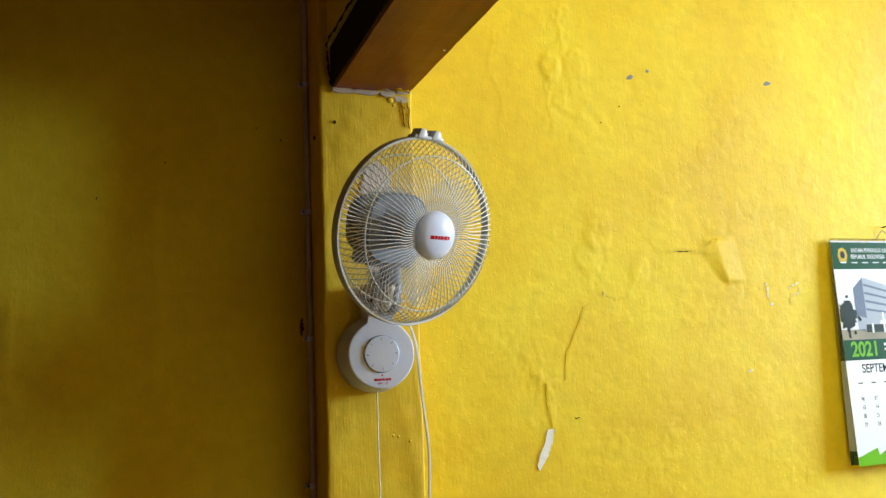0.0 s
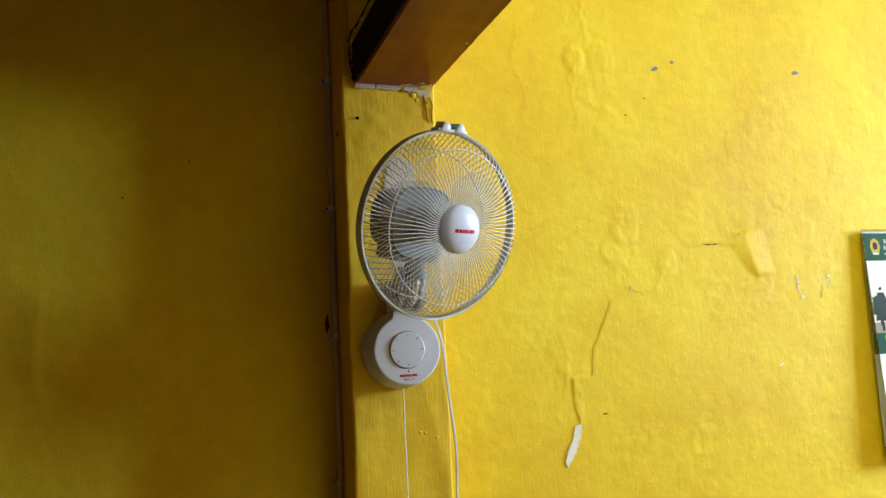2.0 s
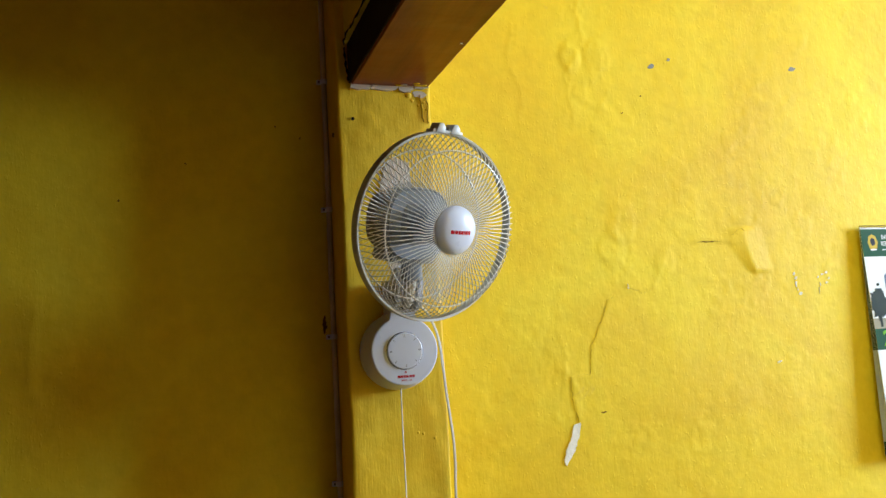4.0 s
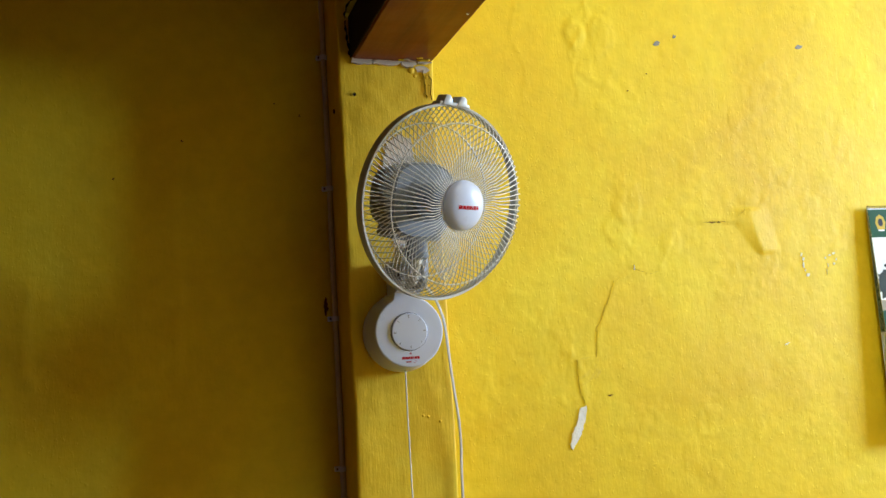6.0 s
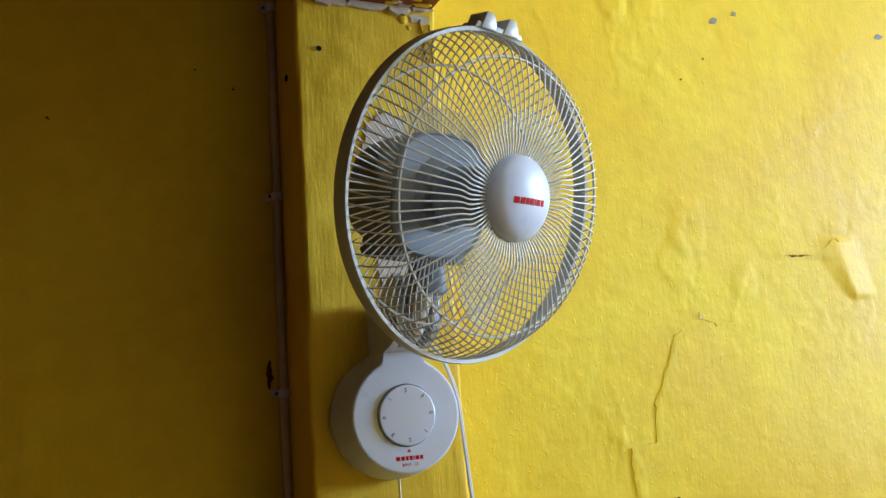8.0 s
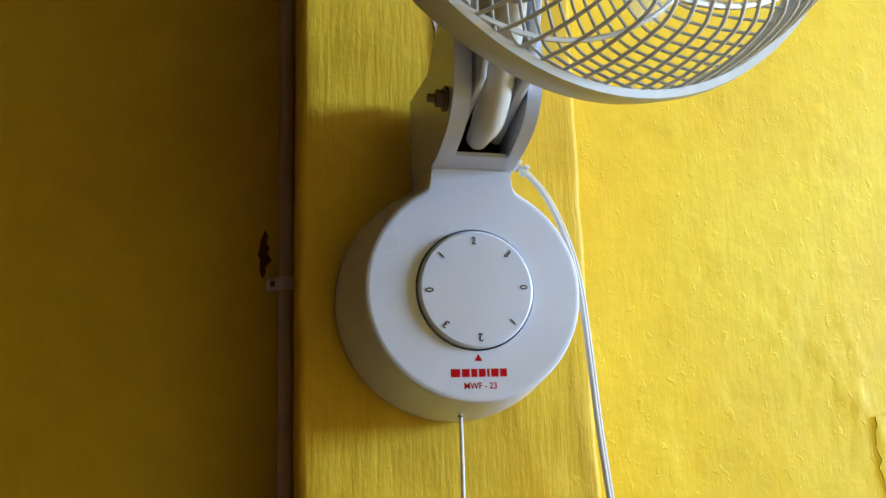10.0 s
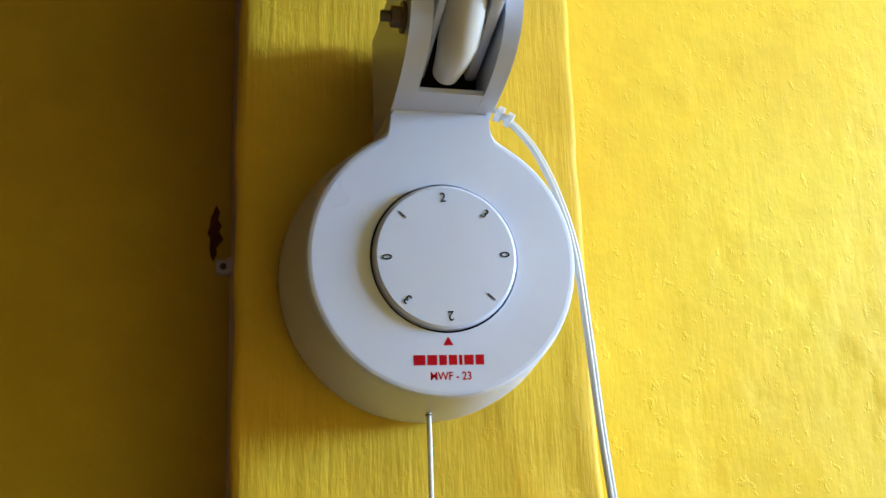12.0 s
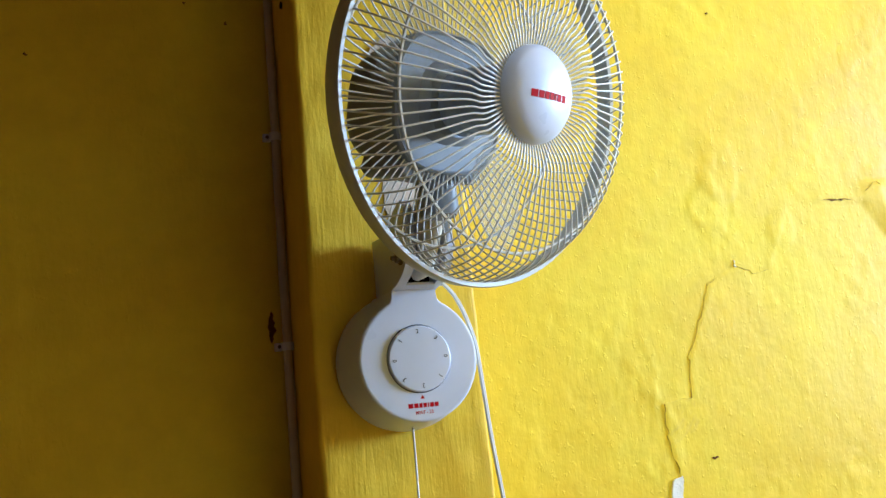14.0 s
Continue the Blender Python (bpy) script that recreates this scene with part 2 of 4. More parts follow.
def lettering(name, text, size, mat, parent, m, thick=0.0002, squeeze=1.0, bold=0.0):
    data = bpy.data.curves.new(name, "FONT")
    data.body, data.size, data.extrude, data.offset = text, size, thick, bold
    data.align_x, data.align_y = "CENTER", "CENTER"
    tmp = bpy.data.objects.new(name, data)
    scene.collection.objects.link(tmp)
    bpy.context.view_layer.update()
    me = bpy.data.meshes.new_from_object(tmp.evaluated_get(bpy.context.evaluated_depsgraph_get()))
    bpy.data.objects.remove(tmp)
    me.materials.clear()
    me.materials.append(mat)
    me.transform(Matrix.Diagonal((squeeze, 1, 1, 1)))
    ob = new(name, me)
    ob.parent, ob.matrix_basis = parent, m
    return ob


def value_noise(u, v, cell, seed):
    """Smooth noise from -1 to 1 on arrays of places."""
    g = np.random.RandomState(seed).uniform(-1, 1, (256, 256))
    x, y = u / cell + 500, v / cell + 500
    i, j = np.floor(x).astype(int), np.floor(y).astype(int)
    fx, fy = x - i, y - j
    fx, fy = fx * fx * (3 - 2 * fx), fy * fy * (3 - 2 * fy)
    def q(a, b):
        return g[a % 256, b % 256]
    return (q(i, j) * (1 - fx) + q(i + 1, j) * fx) * (1 - fy) + (q(i, j + 1) * (1 - fx) + q(i + 1, j + 1) * fx) * fy


def line_side(u, v, pts):
    """The distance to a broken line and the side on which it lies."""
    best = np.full(u.shape, 9.0)
    side = np.zeros(u.shape)
    for (ax, ay), (bx, by) in zip(pts, pts[1:]):
        dx, dy = bx - ax, by - ay
        t = np.clip(((u - ax) * dx + (v - ay) * dy) / (dx * dx + dy * dy), 0, 1)
        d = np.hypot(u - ax - t * dx, v - ay - t * dy)
        s = np.sign(dx * (v - ay) - dy * (u - ax))
        near = d < best
        best, side = np.where(near, d, best), np.where(near, s, side)
    return best, side


def sheet(us, vs, place):
    """Vertices and faces of a grid over us and vs; place gives the three coordinate arrays."""
    u, v = np.meshgrid(us, vs, indexing="ij")
    x, y, z = place(u, v)
    co = np.stack([x, y, z], -1).reshape(-1, 3)
    a = (np.arange(len(us) - 1)[:, None] * len(vs) + np.arange(len(vs) - 1)[None]).ravel()
    faces = np.stack([a, a + len(vs), a + len(vs) + 1, a + 1], -1)
    return co, faces


def lumps(u, v, seed):
    scab = value_noise(u, v, 0.055, seed + 3) + 0.45 * value_noise(u, v, 0.014, seed + 4)
    return (0.0016 * value_noise(u, v, 0.19, seed) + 0.0006 * value_noise(u, v, 0.06, seed + 1) + 0.00022 * value_noise(u, v, 0.02, seed + 2)
            + 0.00040 * np.clip((scab - 0.58) / 0.06, 0, 1))


# ---- the setting ----
NORTH, PIER_Y = 1.375, 1.250          # faces of the long wall and of the pier
PIER_L, PIER_R = 0.247, 0.399
CEIL, BACK, EAST, WEST = 2.90, -3.0, 4.10, -3.6


def crack_relief(u, v):
    """Lifted paint along the cracks, as height off the wall."""
    h = np.zeros(u.shape)
    for pts, lift, reach in (
        ([(0.802, 1.696), (0.758, 1.674), (0.738, 1.630), (0.716, 1.590), (0.712, 1.544), (0.671, 1.540), (0.673, 1.497), (0.682, 1.455)], 0.0024, 0.030),
        ([(0.964, 1.779), (1.000, 1.779), (1.019, 1.777)], 0.0040, 0.030),
        ([(0.802, 1.696), (0.830, 1.688), (0.860, 1.694), (0.885, 1.740)], 0.0016, 0.03),
        ([(0.600, 2.19), (0.585, 2.12), (0.612, 2.06), (0.603, 2.01)], 0.0016, 0.02),
        ([(0.760, 2.32), (0.735, 2.24), (0.742, 2.17), (0.700, 2.10), (0.712, 2.02)], 0.0020, 0.025),
        ([(0.650, 1.62), (0.662, 1.575), (0.655, 1.52)], 0.0016, 0.02),
        ([(0.010, 1.57), (0.017, 1.68), (0.014, 1.84), (0.022, 2.00)], 0.0045, 0.035),
        ([(-0.192, 1.56), (-0.200, 1.62), (-0.190, 1.70)], 0.0045, 0.030),
        ([(0.060, 1.535), (0.120, 1.550), (0.160, 1.556)], 0.0030, 0.02),
    ):
        d, s = line_side(u + 0.002 * value_noise(u, v, 0.02, 5), v, pts)
        h = np.maximum(h, np.where(s > 0, 0.5 * lift * np.exp(-d / reach * 2.2), 0) * np.clip(d / 0.002, 0, 1))
    for x, z, r, up in ((0.714, 2.137, 0.026, 0.0045), (0.800, 1.82, 0.035, 0.002), (0.775, 1.77, 0.03, 0.0025), (0.885, 1.74, 0.025, 0.002), (0.775, 2.14, 0.03, 0.002)):
        d = np.hypot(u - x, (v - z) * 0.75) + 0.006 * value_noise(u, v, 0.03, 9)
        h = h + 0.5 * up * np.clip((r - d) / 0.010, 0, 1)
    # a curled flap: a ridge that falls away steeply on one side, in a long wedge on the other
    along = (1.806 - v) / 0.088
    crest = 1.061 + 0.025 * along + 0.0015 * value_noise(u, v, 0.012, 15)
    wedge = 0.010 + 0.038 * np.clip(1 - np.abs(along - 0.25) / 0.80, 0, 1)
    flap = np.where(u < crest, 1 - (crest - u) / wedge, 1 - (u - crest) / 0.048)
    h = h + 0.0042 * np.clip(flap, 0, 1) * np.clip((along + 0.03) / 0.12, 0, 1) * np.clip((1.03 - along) / 0.06, 0, 1)
    # flaking bands where old coats have lifted
    for x0, x1, z0, z1, seed in ((0.765, 0.830, 1.70, 1.86, 21), (0.69, 0.80, 2.02, 2.32, 22), (0.585, 0.63, 2.0, 2.2, 23), (0.62, 0.70, 1.45, 1.60, 24), (0.86, 0.93, 1.69, 1.75, 25)):
        inside = np.clip(np.minimum(np.minimum(u - x0, x1 - u), np.minimum(v - z0, z1 - v)) / 0.02, 0, 1)
        coat = value_noise(u, v * 0.6, 0.020, seed) + 0.6 * value_noise(u, v, 0.008, seed + 40)
        h = h + 0.0007 * inside * np.clip((coat - 0.15) / 0.12, 0, 1)
    return h


def north_wall():
    us = np.unique(np.concatenate([np.arange(WEST, -0.3, 0.05), np.arange(-0.3, 0.40, 0.007), np.arange(0.40, 1.66, 0.0038), np.arange(1.66, EAST + 0.001, 0.04), [EAST]]))
    vs = np.unique(np.concatenate([np.arange(0, 1.2, 0.06), np.arange(1.2, 2.42, 0.0042), np.arange(2.42, CEIL, 0.04), [CEIL]]))
    co, faces = sheet(us, vs, lambda u, v: (u, NORTH - lumps(u, v, 11) - crack_relief(u, v), v))
    me = bpy.data.meshes.new("wall_north")
    n = len(co)
    back = [(WEST, NORTH + 0.15, 0), (EAST, NORTH + 0.15, 0), (EAST, NORTH + 0.15, CEIL), (WEST, NORTH + 0.15, CEIL)]
    me.from_pydata([*co.tolist(), *back], [], [*faces.tolist(), (n, n + 3, n + 2, n + 1)])
    me.polygons.foreach_set("use_smooth", np.ones(len(me.polygons), dtype=bool))
    me.materials.append(YELLOW)
    return tagged(new("wall_north", me), "uneven yellow painted plaster wall with cracks and flaking paint", "wall", kind="structure")


def pier():
    """The narrow projecting wall end that carries the fan."""
    zs = np.arange(0, 1.2, 0.06).tolist() + np.arange(1.2, 2.2, 0.005).tolist() + [2.3, 2.5, CEIL]
    zs = np.array(zs)
    w = PIER_R - PIER_L
    # run round the three faces: left side, rounded corner, front, corner, right side
    run = [(PIER_L + 0.006, NORTH - 0.002), (PIER_L + 0.004, NORTH - 0.05), (PIER_L + 0.001, PIER_Y + 0.012)]
    for a in np.linspace(0, math.pi / 2, 5):
        run.append((PIER_L + 0.004 - 0.004 * math.cos(a), PIER_Y + 0.004 - 0.004 * math.sin(a)))
    run += [(PIER_L + 0.004 + (w - 0.008) * k / 26, PIER_Y) for k in range(1, 26)]
    for a in np.linspace(0, math.pi / 2, 5):
        run.append((PIER_R - 0.004 + 0.004 * math.sin(a), PIER_Y + 0.004 - 0.004 * math.cos(a)))
    run += [(PIER_R, PIER_Y + 0.03), (PIER_R, PIER_Y + 0.08), (PIER_R, NORTH - 0.002)]
    rx, ry = np.array(run).T
    k, v = np.meshgrid(np.arange(len(run)), zs, indexing="ij")
    u = rx[k] + ry[k]
    wob = 0.0009 * value_noise(v, u * 0, 0.06, 31) + 0.0006 * value_noise(v, u * 0, 0.018, 32)
    edge = np.exp(-np.minimum(np.abs(rx[k] - PIER_L), np.abs(rx[k] - PIER_R)) / 0.006)
    x = rx[k] + wob * edge
    y = ry[k] - 0.0012 * value_noise(rx[k], v, 0.05, 33) - 0.0006 * value_noise(rx[k], v, 0.02, 34)
    co = np.stack([x, y, v], -1).reshape(-1, 3)
    m = len(zs)
    a = (np.arange(len(run) - 1)[:, None] * m + np.arange(m - 1)[None]).ravel()
    faces = np.stack([a, a + m, a + m + 1, a + 1], -1)
    me = bpy.data.meshes.new("wall_pier")
    me.from_pydata(co.tolist(), [], faces.tolist())
    me.polygons.foreach_set("use_smooth", np.ones(len(me.polygons), dtype=bool))
    me.materials.append(YELLOW_BRUSHED)
    return tagged(new("wall_pier", me), "narrow yellow brush-painted plaster pier projecting from the wall", "pillar", kind="structure")


def wall_y(x, z):
    """The wall's face at one place, with its relief."""
    u, v = np.array([[x]]), np.array([[z]])
    return NORTH - float(lumps(u, v, 11)[0, 0]) - float(crack_relief(u, v)[0, 0])


def chip(name, parent, outline, y, mat, thick=0.0012, seed=0, label=""):
    """A ragged flat patch on a wall face, from a coarse outline of x and z."""
    rnd = random.Random(seed)
    pts = []
    for (ax, az), (bx, bz) in zip(outline, outline[1:] + outline[:1]):
        k = max(2, int(math.hypot(bx - ax, bz - az) / 0.004))
        for i in range(k):
            t = i / k
            pts.append((ax + (bx - ax) * t + rnd.uniform(-1, 1) * 0.0011, az + (bz - az) * t + rnd.uniform(-1, 1) * 0.0011))
    return part(name, slab(pts, "y", y - thick, y + 0.004), mat, parent, label)


def wall_box(name, lo, hi, mat, label, category="wall"):
    return tagged(part(name, box(lo, hi), mat), label, category, kind="structure")


wall_north = north_wall()
wall_pier = pier()

chip("bare_patch", wall_north, [(0.684, 1.458), (0.681, 1.440), (0.668, 1.408), (0.651, 1.386), (0.647, 1.392), (0.652, 1.412), (0.664, 1.432), (0.670, 1.455)], wall_y(0.667, 1.425) - 0.001, PLASTER, seed=1, label="bare pale plaster where paint fell off")
for k, (x, z, w, h) in enumerate(((0.893, 2.127, 0.016, 0.010), (0.934, 2.142, 0.010, 0.006), (1.228, 2.137, 0.020, 0.008), (1.178, 1.712, 0.006, 0.008), (1.181, 1.703, 0.008, 0.007), (1.180, 1.692, 0.004, 0.012), (1.184, 1.681, 0.003, 0.006), (1.189, 1.672, 0.010, 0.007), (1.236, 1.704, 0.005, 0.004), (1.247, 1.709, 0.008, 0.004), (1.256, 1.712, 0.009, 0.005), (1.262, 1.701, 0.004, 0.006), (1.255, 1.692, 0.007, 0.004), (1.240, 1.690, 0.003, 0.007), (1.236, 1.676, 0.002, 0.012), (0.803, 1.698, 0.003, 0.009), (1.120, 1.54, 0.008, 0.003), (1.126, 1.542, 0.004, 0.002))):
    chip("paint_chip", wall_north, [(x - w / 2, z - h * 0.4), (x + w * 0.2, z - h / 2), (x + w / 2, z + h * 0.3), (x - w * 0.1, z + h / 2)], wall_y(x, z) + 0.0002, PLASTER if k > 2 else GREYPL, seed=10 + k)
for k, (x, z, w, h) in enumerate(((0.732, 1.473, 0.010, 0.003), (0.985, 1.779, 0.030, 0.003), (0.82, 2.03, 0.004, 0.004), (0.864, 2.065, 0.003, 0.003))):
    chip("dark_chip", wall_north, [(x - w / 2, z), (x, z - h / 2), (x + w / 2, z), (x, z + h / 2)], wall_y(x, z) + 0.0004, DIRT, seed=30 + k)

CRACK = plain("dark_crack", (0.50, 0.31, 0.026), 0.9, grain=90, vary=0.3)


def crack(pts, width, seed, face=None, parent=None):
    """A thin ragged gap in the paint along a broken line of x and z."""
    rnd = random.Random(seed)
    run = []
    for (ax, az), (bx, bz) in zip(pts, pts[1:]):
        k = max(2, int(math.hypot(bx - ax, bz - az) / 0.006))
        run += [(ax + (bx - ax) * i / k + rnd.uniform(-1, 1) * 0.0017, az + (bz - az) * i / k + rnd.uniform(-1, 1) * 0.0017) for i in range(k)]
    run.append(pts[-1])
    bm = bmesh.new()
    sides = []
    for i, (x, z) in enumerate(run):
        w = 0.5 * width * rnd.choice((0.06, 0.25, 0.5, 0.9)) * (0.3 + 0.7 * math.sin(math.pi * (i + 0.5) / len(run)))
        ax, az = run[max(0, i - 1)]
        bx, bz = run[min(len(run) - 1, i + 1)]
        d = math.hypot(bx - ax, bz - az) or 1
        nx, nz = -(bz - az) / d, (bx - ax) / d
        y = (face or wall_y(x, z)) - 0.0007
        sides.append([bm.verts.new((x + nx * w * q, y + dy, z + nz * w * q)) for q, dy in ((0.5, 0), (-0.5, 0), (-0.5, 0.004), (0.5, 0.004))])
    for a, b in zip(sides, sides[1:]):
        for k in range(4):
            bm.faces.new((a[k], a[(k + 1) % 4], b[(k + 1) % 4], b[k]))
    return part("crack", bm, CRACK, parent or wall_north)


for k, (x, z, w, h) in enumerate(((0.2345, 1.652, 0.007, 0.034), (0.165, 1.985, 0.003, 0.003), (0.02, 1.92, 0.004, 0.003), (0.205, 1.966, 0.002, 0.004), (-0.08, 1.86, 0.003, 0.003))):
    chip("dark_chip", wall_north, [(x - w / 2, z), (x - w * 0.2, z - h / 2), (x + w / 2, z - h * 0.1), (x + w * 0.1, z + h / 2)], wall_y(x, z) + 0.0004, DIRT, seed=80 + k)
crack([(0.770, 1.681), (0.758, 1.674), (0.738, 1.630), (0.716, 1.590), (0.712, 1.544), (0.671, 1.540)], 0.0010, 61)
crack([(0.671, 1.540), (0.673, 1.497), (0.682, 1.455)], 0.0012, 62)
crack([(0.684, 1.458), (0.681, 1.440), (0.668, 1.408), (0.651, 1.386)], 0.0026, 63)
crack([(0.960, 1.777), (0.985, 1.780), (1.012, 1.779)], 0.0034, 64)
crack([(1.040, 1.792), (1.062, 1.806), (1.068, 1.80)], 0.0016, 65)
for k, run in enumerate(([(0.380, 2.010), (0.382, 1.990), (0.386, 1.965)], [(0.392, 2.004), (0.394, 1.985), (0.393, 1.962)])):
    crack(run, 0.0016, 70 + k, PIER_Y - 0.0016, wall_pier)
crack([(0.806, 1.694), (0.830, 1.686), (0.856, 1.690)], 0.0012, 67)

wall_box("wall_east_low", (EAST, BACK, 0), (EAST + 0.15, NORTH, 1.62), YELLOW, "plain yellow painted wall below the window")
wall_box("wall_east_high", (EAST, BACK, 2.62), (EAST + 0.15, NORTH, CEIL), YELLOW, "plain yellow painted wall above the window")
wall_box("wall_east_far", (EAST, 0.79, 1.62), (EAST + 0.15, NORTH, 2.62), YELLOW, "plain yellow painted wall beside the window")
wall_box("wall_east_near", (EAST, BACK, 1.62), (EAST + 0.15, -0.39, 2.62), YELLOW, "plain yellow painted wall beside the window")
# unseen dim-room walls, coloured to warm the light they bounce
wall_box("wall_west", (WEST - 0.15, BACK, 0), (WEST, NORTH, CEIL), BOUNCE_BROWN, "unseen brown wall that tints the dim room's bounced light")
wall_box("wall_south_dim", (WEST, BACK - 0.15, 0), (0.33, BACK, 1.73), BOUNCE_BROWN, "unseen brown wall that tints the dim room's bounced light")
# these three leave an opening for the added dim-room fill
wall_box("wall_south_dim_high", (WEST, BACK - 0.15, 2.37), (0.33, BACK, CEIL), BOUNCE_BROWN, "unseen brown wall above the opening for the fill lamp")
wall_box("wall_south_dim_west", (WEST, BACK - 0.15, 1.73), (-1.82, BACK, 2.37), BOUNCE_BROWN, "unseen brown wall beside the opening for the fill lamp")
wall_box("wall_south_dim_east", (-1.38, BACK - 0.15, 1.73), (0.33, BACK, 2.37), BOUNCE_BROWN, "unseen brown wall beside the opening for the fill lamp")
wall_box("wall_south", (0.33, BACK - 0.15, 0), (EAST, BACK, CEIL), YELLOW, "plain yellow painted wall of the bright room")
# unseen partition, added to block light from the dim wall
wall_box("wall_partition", (0.262, BACK, 0), (0.399, 0.18, CEIL), YELLOW, "unseen yellow partition that keeps light off the dim wall")
wall_box("wall_over_beam", (0.262, 0.18, 2.094), (0.399, PIER_Y + 0.006, CEIL), YELLOW, "yellow plastered wall above the wooden beam")
bm = bmesh.new()          # the bright room's unseen ceiling, open at the added overhead lamp
for lo, hi in (((0.33, BACK), (0.50, NORTH)), ((0.94, BACK), (EAST, NORTH)), ((0.50, BACK), (0.94, -0.87)), ((0.50, -0.23), (0.94, NORTH))):
    add_box(bm, (*lo, CEIL), (*hi, CEIL + 0.1))
tagged(part("ceiling_bright", bm, CEILING), "unseen pale ceiling with an opening for the overhead fill lamp", "ceiling", kind="structure")
# unseen dim ceiling and floor, toned for their bounced light
tagged(part("ceiling_dim", box((WEST, BACK, CEIL), (0.33, NORTH, CEIL + 0.1)), BOUNCE_BROWN), "unseen brown ceiling that tints the dim room's bounced light", "ceiling", kind="structure")
tagged(part("floor", box((WEST, BACK, -0.1), (EAST, NORTH, 0)), FLOOR), "unseen pale brown floor that bounces light upwards", "floor", kind="structure")


# ---- beam over the opening ----
def beam():
    bm = bmesh.new()
    ys = np.linspace(0.185, PIER_Y - 0.001, 60)
    rnd = random.Random(4)
    rings = []
    for y in ys:
        d = [rnd.uniform(-1, 1) * 0.0006 for _ in range(8)]
        c = 0.003
        l, r, lo, hi = 0.268, 0.3965, 2.021, 2.088
        rings.append([bm.verts.new(p) for p in ((l + d[0], y, lo + c), (l + c, y, lo + d[1]), (r - c, y, lo + d[2]), (r + d[3], y, lo + c), (r, y, hi - c), (r - c, y, hi), (l + c, y, hi), (l + d[4], y, hi - c))])
    for a, b in zip(rings, rings[1:]):
        for k in range(8):
            bm.faces.new((a[k], a[(k + 1) % 8], b[(k + 1) % 8], b[k]))
    bm.faces.new(rings[0])
    bm.faces.new(rings[-1][::-1])
    ob = tagged(part("beam", bm, WOOD, smooth=30), "dark brown painted wooden beam resting on the yellow pier", "beam", kind="structure")
    # thin board that makes the beam's left side near-black
    part("side_board", box((0.2655, 0.186, 2.0228), (0.2684, PIER_Y - 0.0015, 2.0875), 0.0008), NEAR_BLACK, ob, "near-black side of the beam")
    for k, outline in enumerate((
        [(0.268, 2.0150), (0.280, 2.0128), (0.297, 2.0142), (0.306, 2.0215), (0.268, 2.0218)],
        [(0.300, 2.0152), (0.320, 2.0136), (0.338, 2.0146), (0.350, 2.0215), (0.300, 2.0216)],
        [(0.346, 2.0140), (0.354, 2.0110), (0.364, 2.0125), (0.370, 2.0170), (0.368, 2.0216), (0.346, 2.0216)],
        [(0.372, 2.0190), (0.386, 2.0180), (0.396, 2.0205), (0.372, 2.0216)],
    )):
        chip("mortar_smear", ob, outline, PIER_Y - 0.0028, CHALK, 0.0022, 51 + k, "whitish mortar crumbs along the beam's end")
    rnd = random.Random(77)
    for x, y, w, mat in ((0.345, 1.240, 0.009, YELLOW), (0.362, 1.243, 0.010, CHALK), (0.380, 1.238, 0.012, YELLOW), (0.371, 1.228, 0.006, YELLOW), (0.385, 1.05, 0.0022, PLASTER), (0.352, 1.236, 0.006, CHALK)):
        flake = [(x + w * rnd.uniform(0.5, 1.0) * math.cos(a), y + 0.45 * w * rnd.uniform(0.5, 1.0) * math.sin(a)) for a in np.linspace(0, 6.283, 14)[:-1]]
        part("paint_smear", slab(flake, "z", 2.0195, 2.0222), mat, ob)
    return ob


beam()
# gap between beam and wall above, torn plaster, nail holes in the pier
gap_pts = spline([(0.2655, PIER_Y - 0.004, 2.025), (0.262, PIER_Y - 0.004, 2.06), (0.2605, PIER_Y - 0.006, 2.092), (0.2605, 1.15, 2.0915), (0.2605, 1.0, 2.0925), (0.2605, 0.8, 2.0915), (0.2605, 0.5, 2.092)], 10)
rnd = random.Random(8)
part("torn_seam", tube([p + Vector((rnd.uniform(-1, 1) * 0.001, 0, rnd.uniform(-1, 1) * 0.0016)) for p in gap_pts], [0.0013 + 0.0006 * math.sin(k * 1.7) for k in range(len(gap_pts))], 6), DARK, wall_pier, "black torn seam along the beam")
for x, z, r in ((0.270, 1.966, 0.0028),):
    part("nail_hole", lathe([(0, -0.0006), (r, -0.0004), (r, 0.0), (0, 0.0)], 12), DARK, wall_pier, "", m=Matrix.Translation((x, PIER_Y - 0.0014, z)) @ pose(0, 0, 0, 90, 0, 0))
part("nail_hole", lathe([(0, -0.0016), (0.0035, -0.0016), (0.0035, 0.0), (0, 0.0)], 12), DARK, wall_pier, "", m=Matrix.Translation((PIER_L + 0.0015, 1.30, 1.953)) @ pose(0, 0, 0, 0, 90, 0))
for x, z in ((0.350, 1.478), (0.358, 1.476), (0.376, 1.468), (0.345, 1.565), (0.266, 1.60)):
    part("paint_blister", lathe([(0, 0.0014), (0.0012, 0.0012), (0.0022, 0.0005), (0.0026, -0.001)], 10), YELLOW_BRUSHED, wall_pier, "", 60, Matrix.Translation((x, PIER_Y, z)) @ pose(0, 0, 0, 90, 0, 0))
chip("bare_patch", wall_pier, [(0.300, 1.825), (0.311, 1.868), (0.317, 1.890), (0.335, 1.905), (0.355, 1.897), (0.360, 1.850), (0.355, 1.780), (0.350, 1.735), (0.340, 1.712), (0.328, 1.715), (0.319, 1.740), (0.318, 1.780), (0.312, 1.805)], PIER_Y - 0.001, CHALK, 0.0010, 41, "bare pinkish white plaster behind the fan")
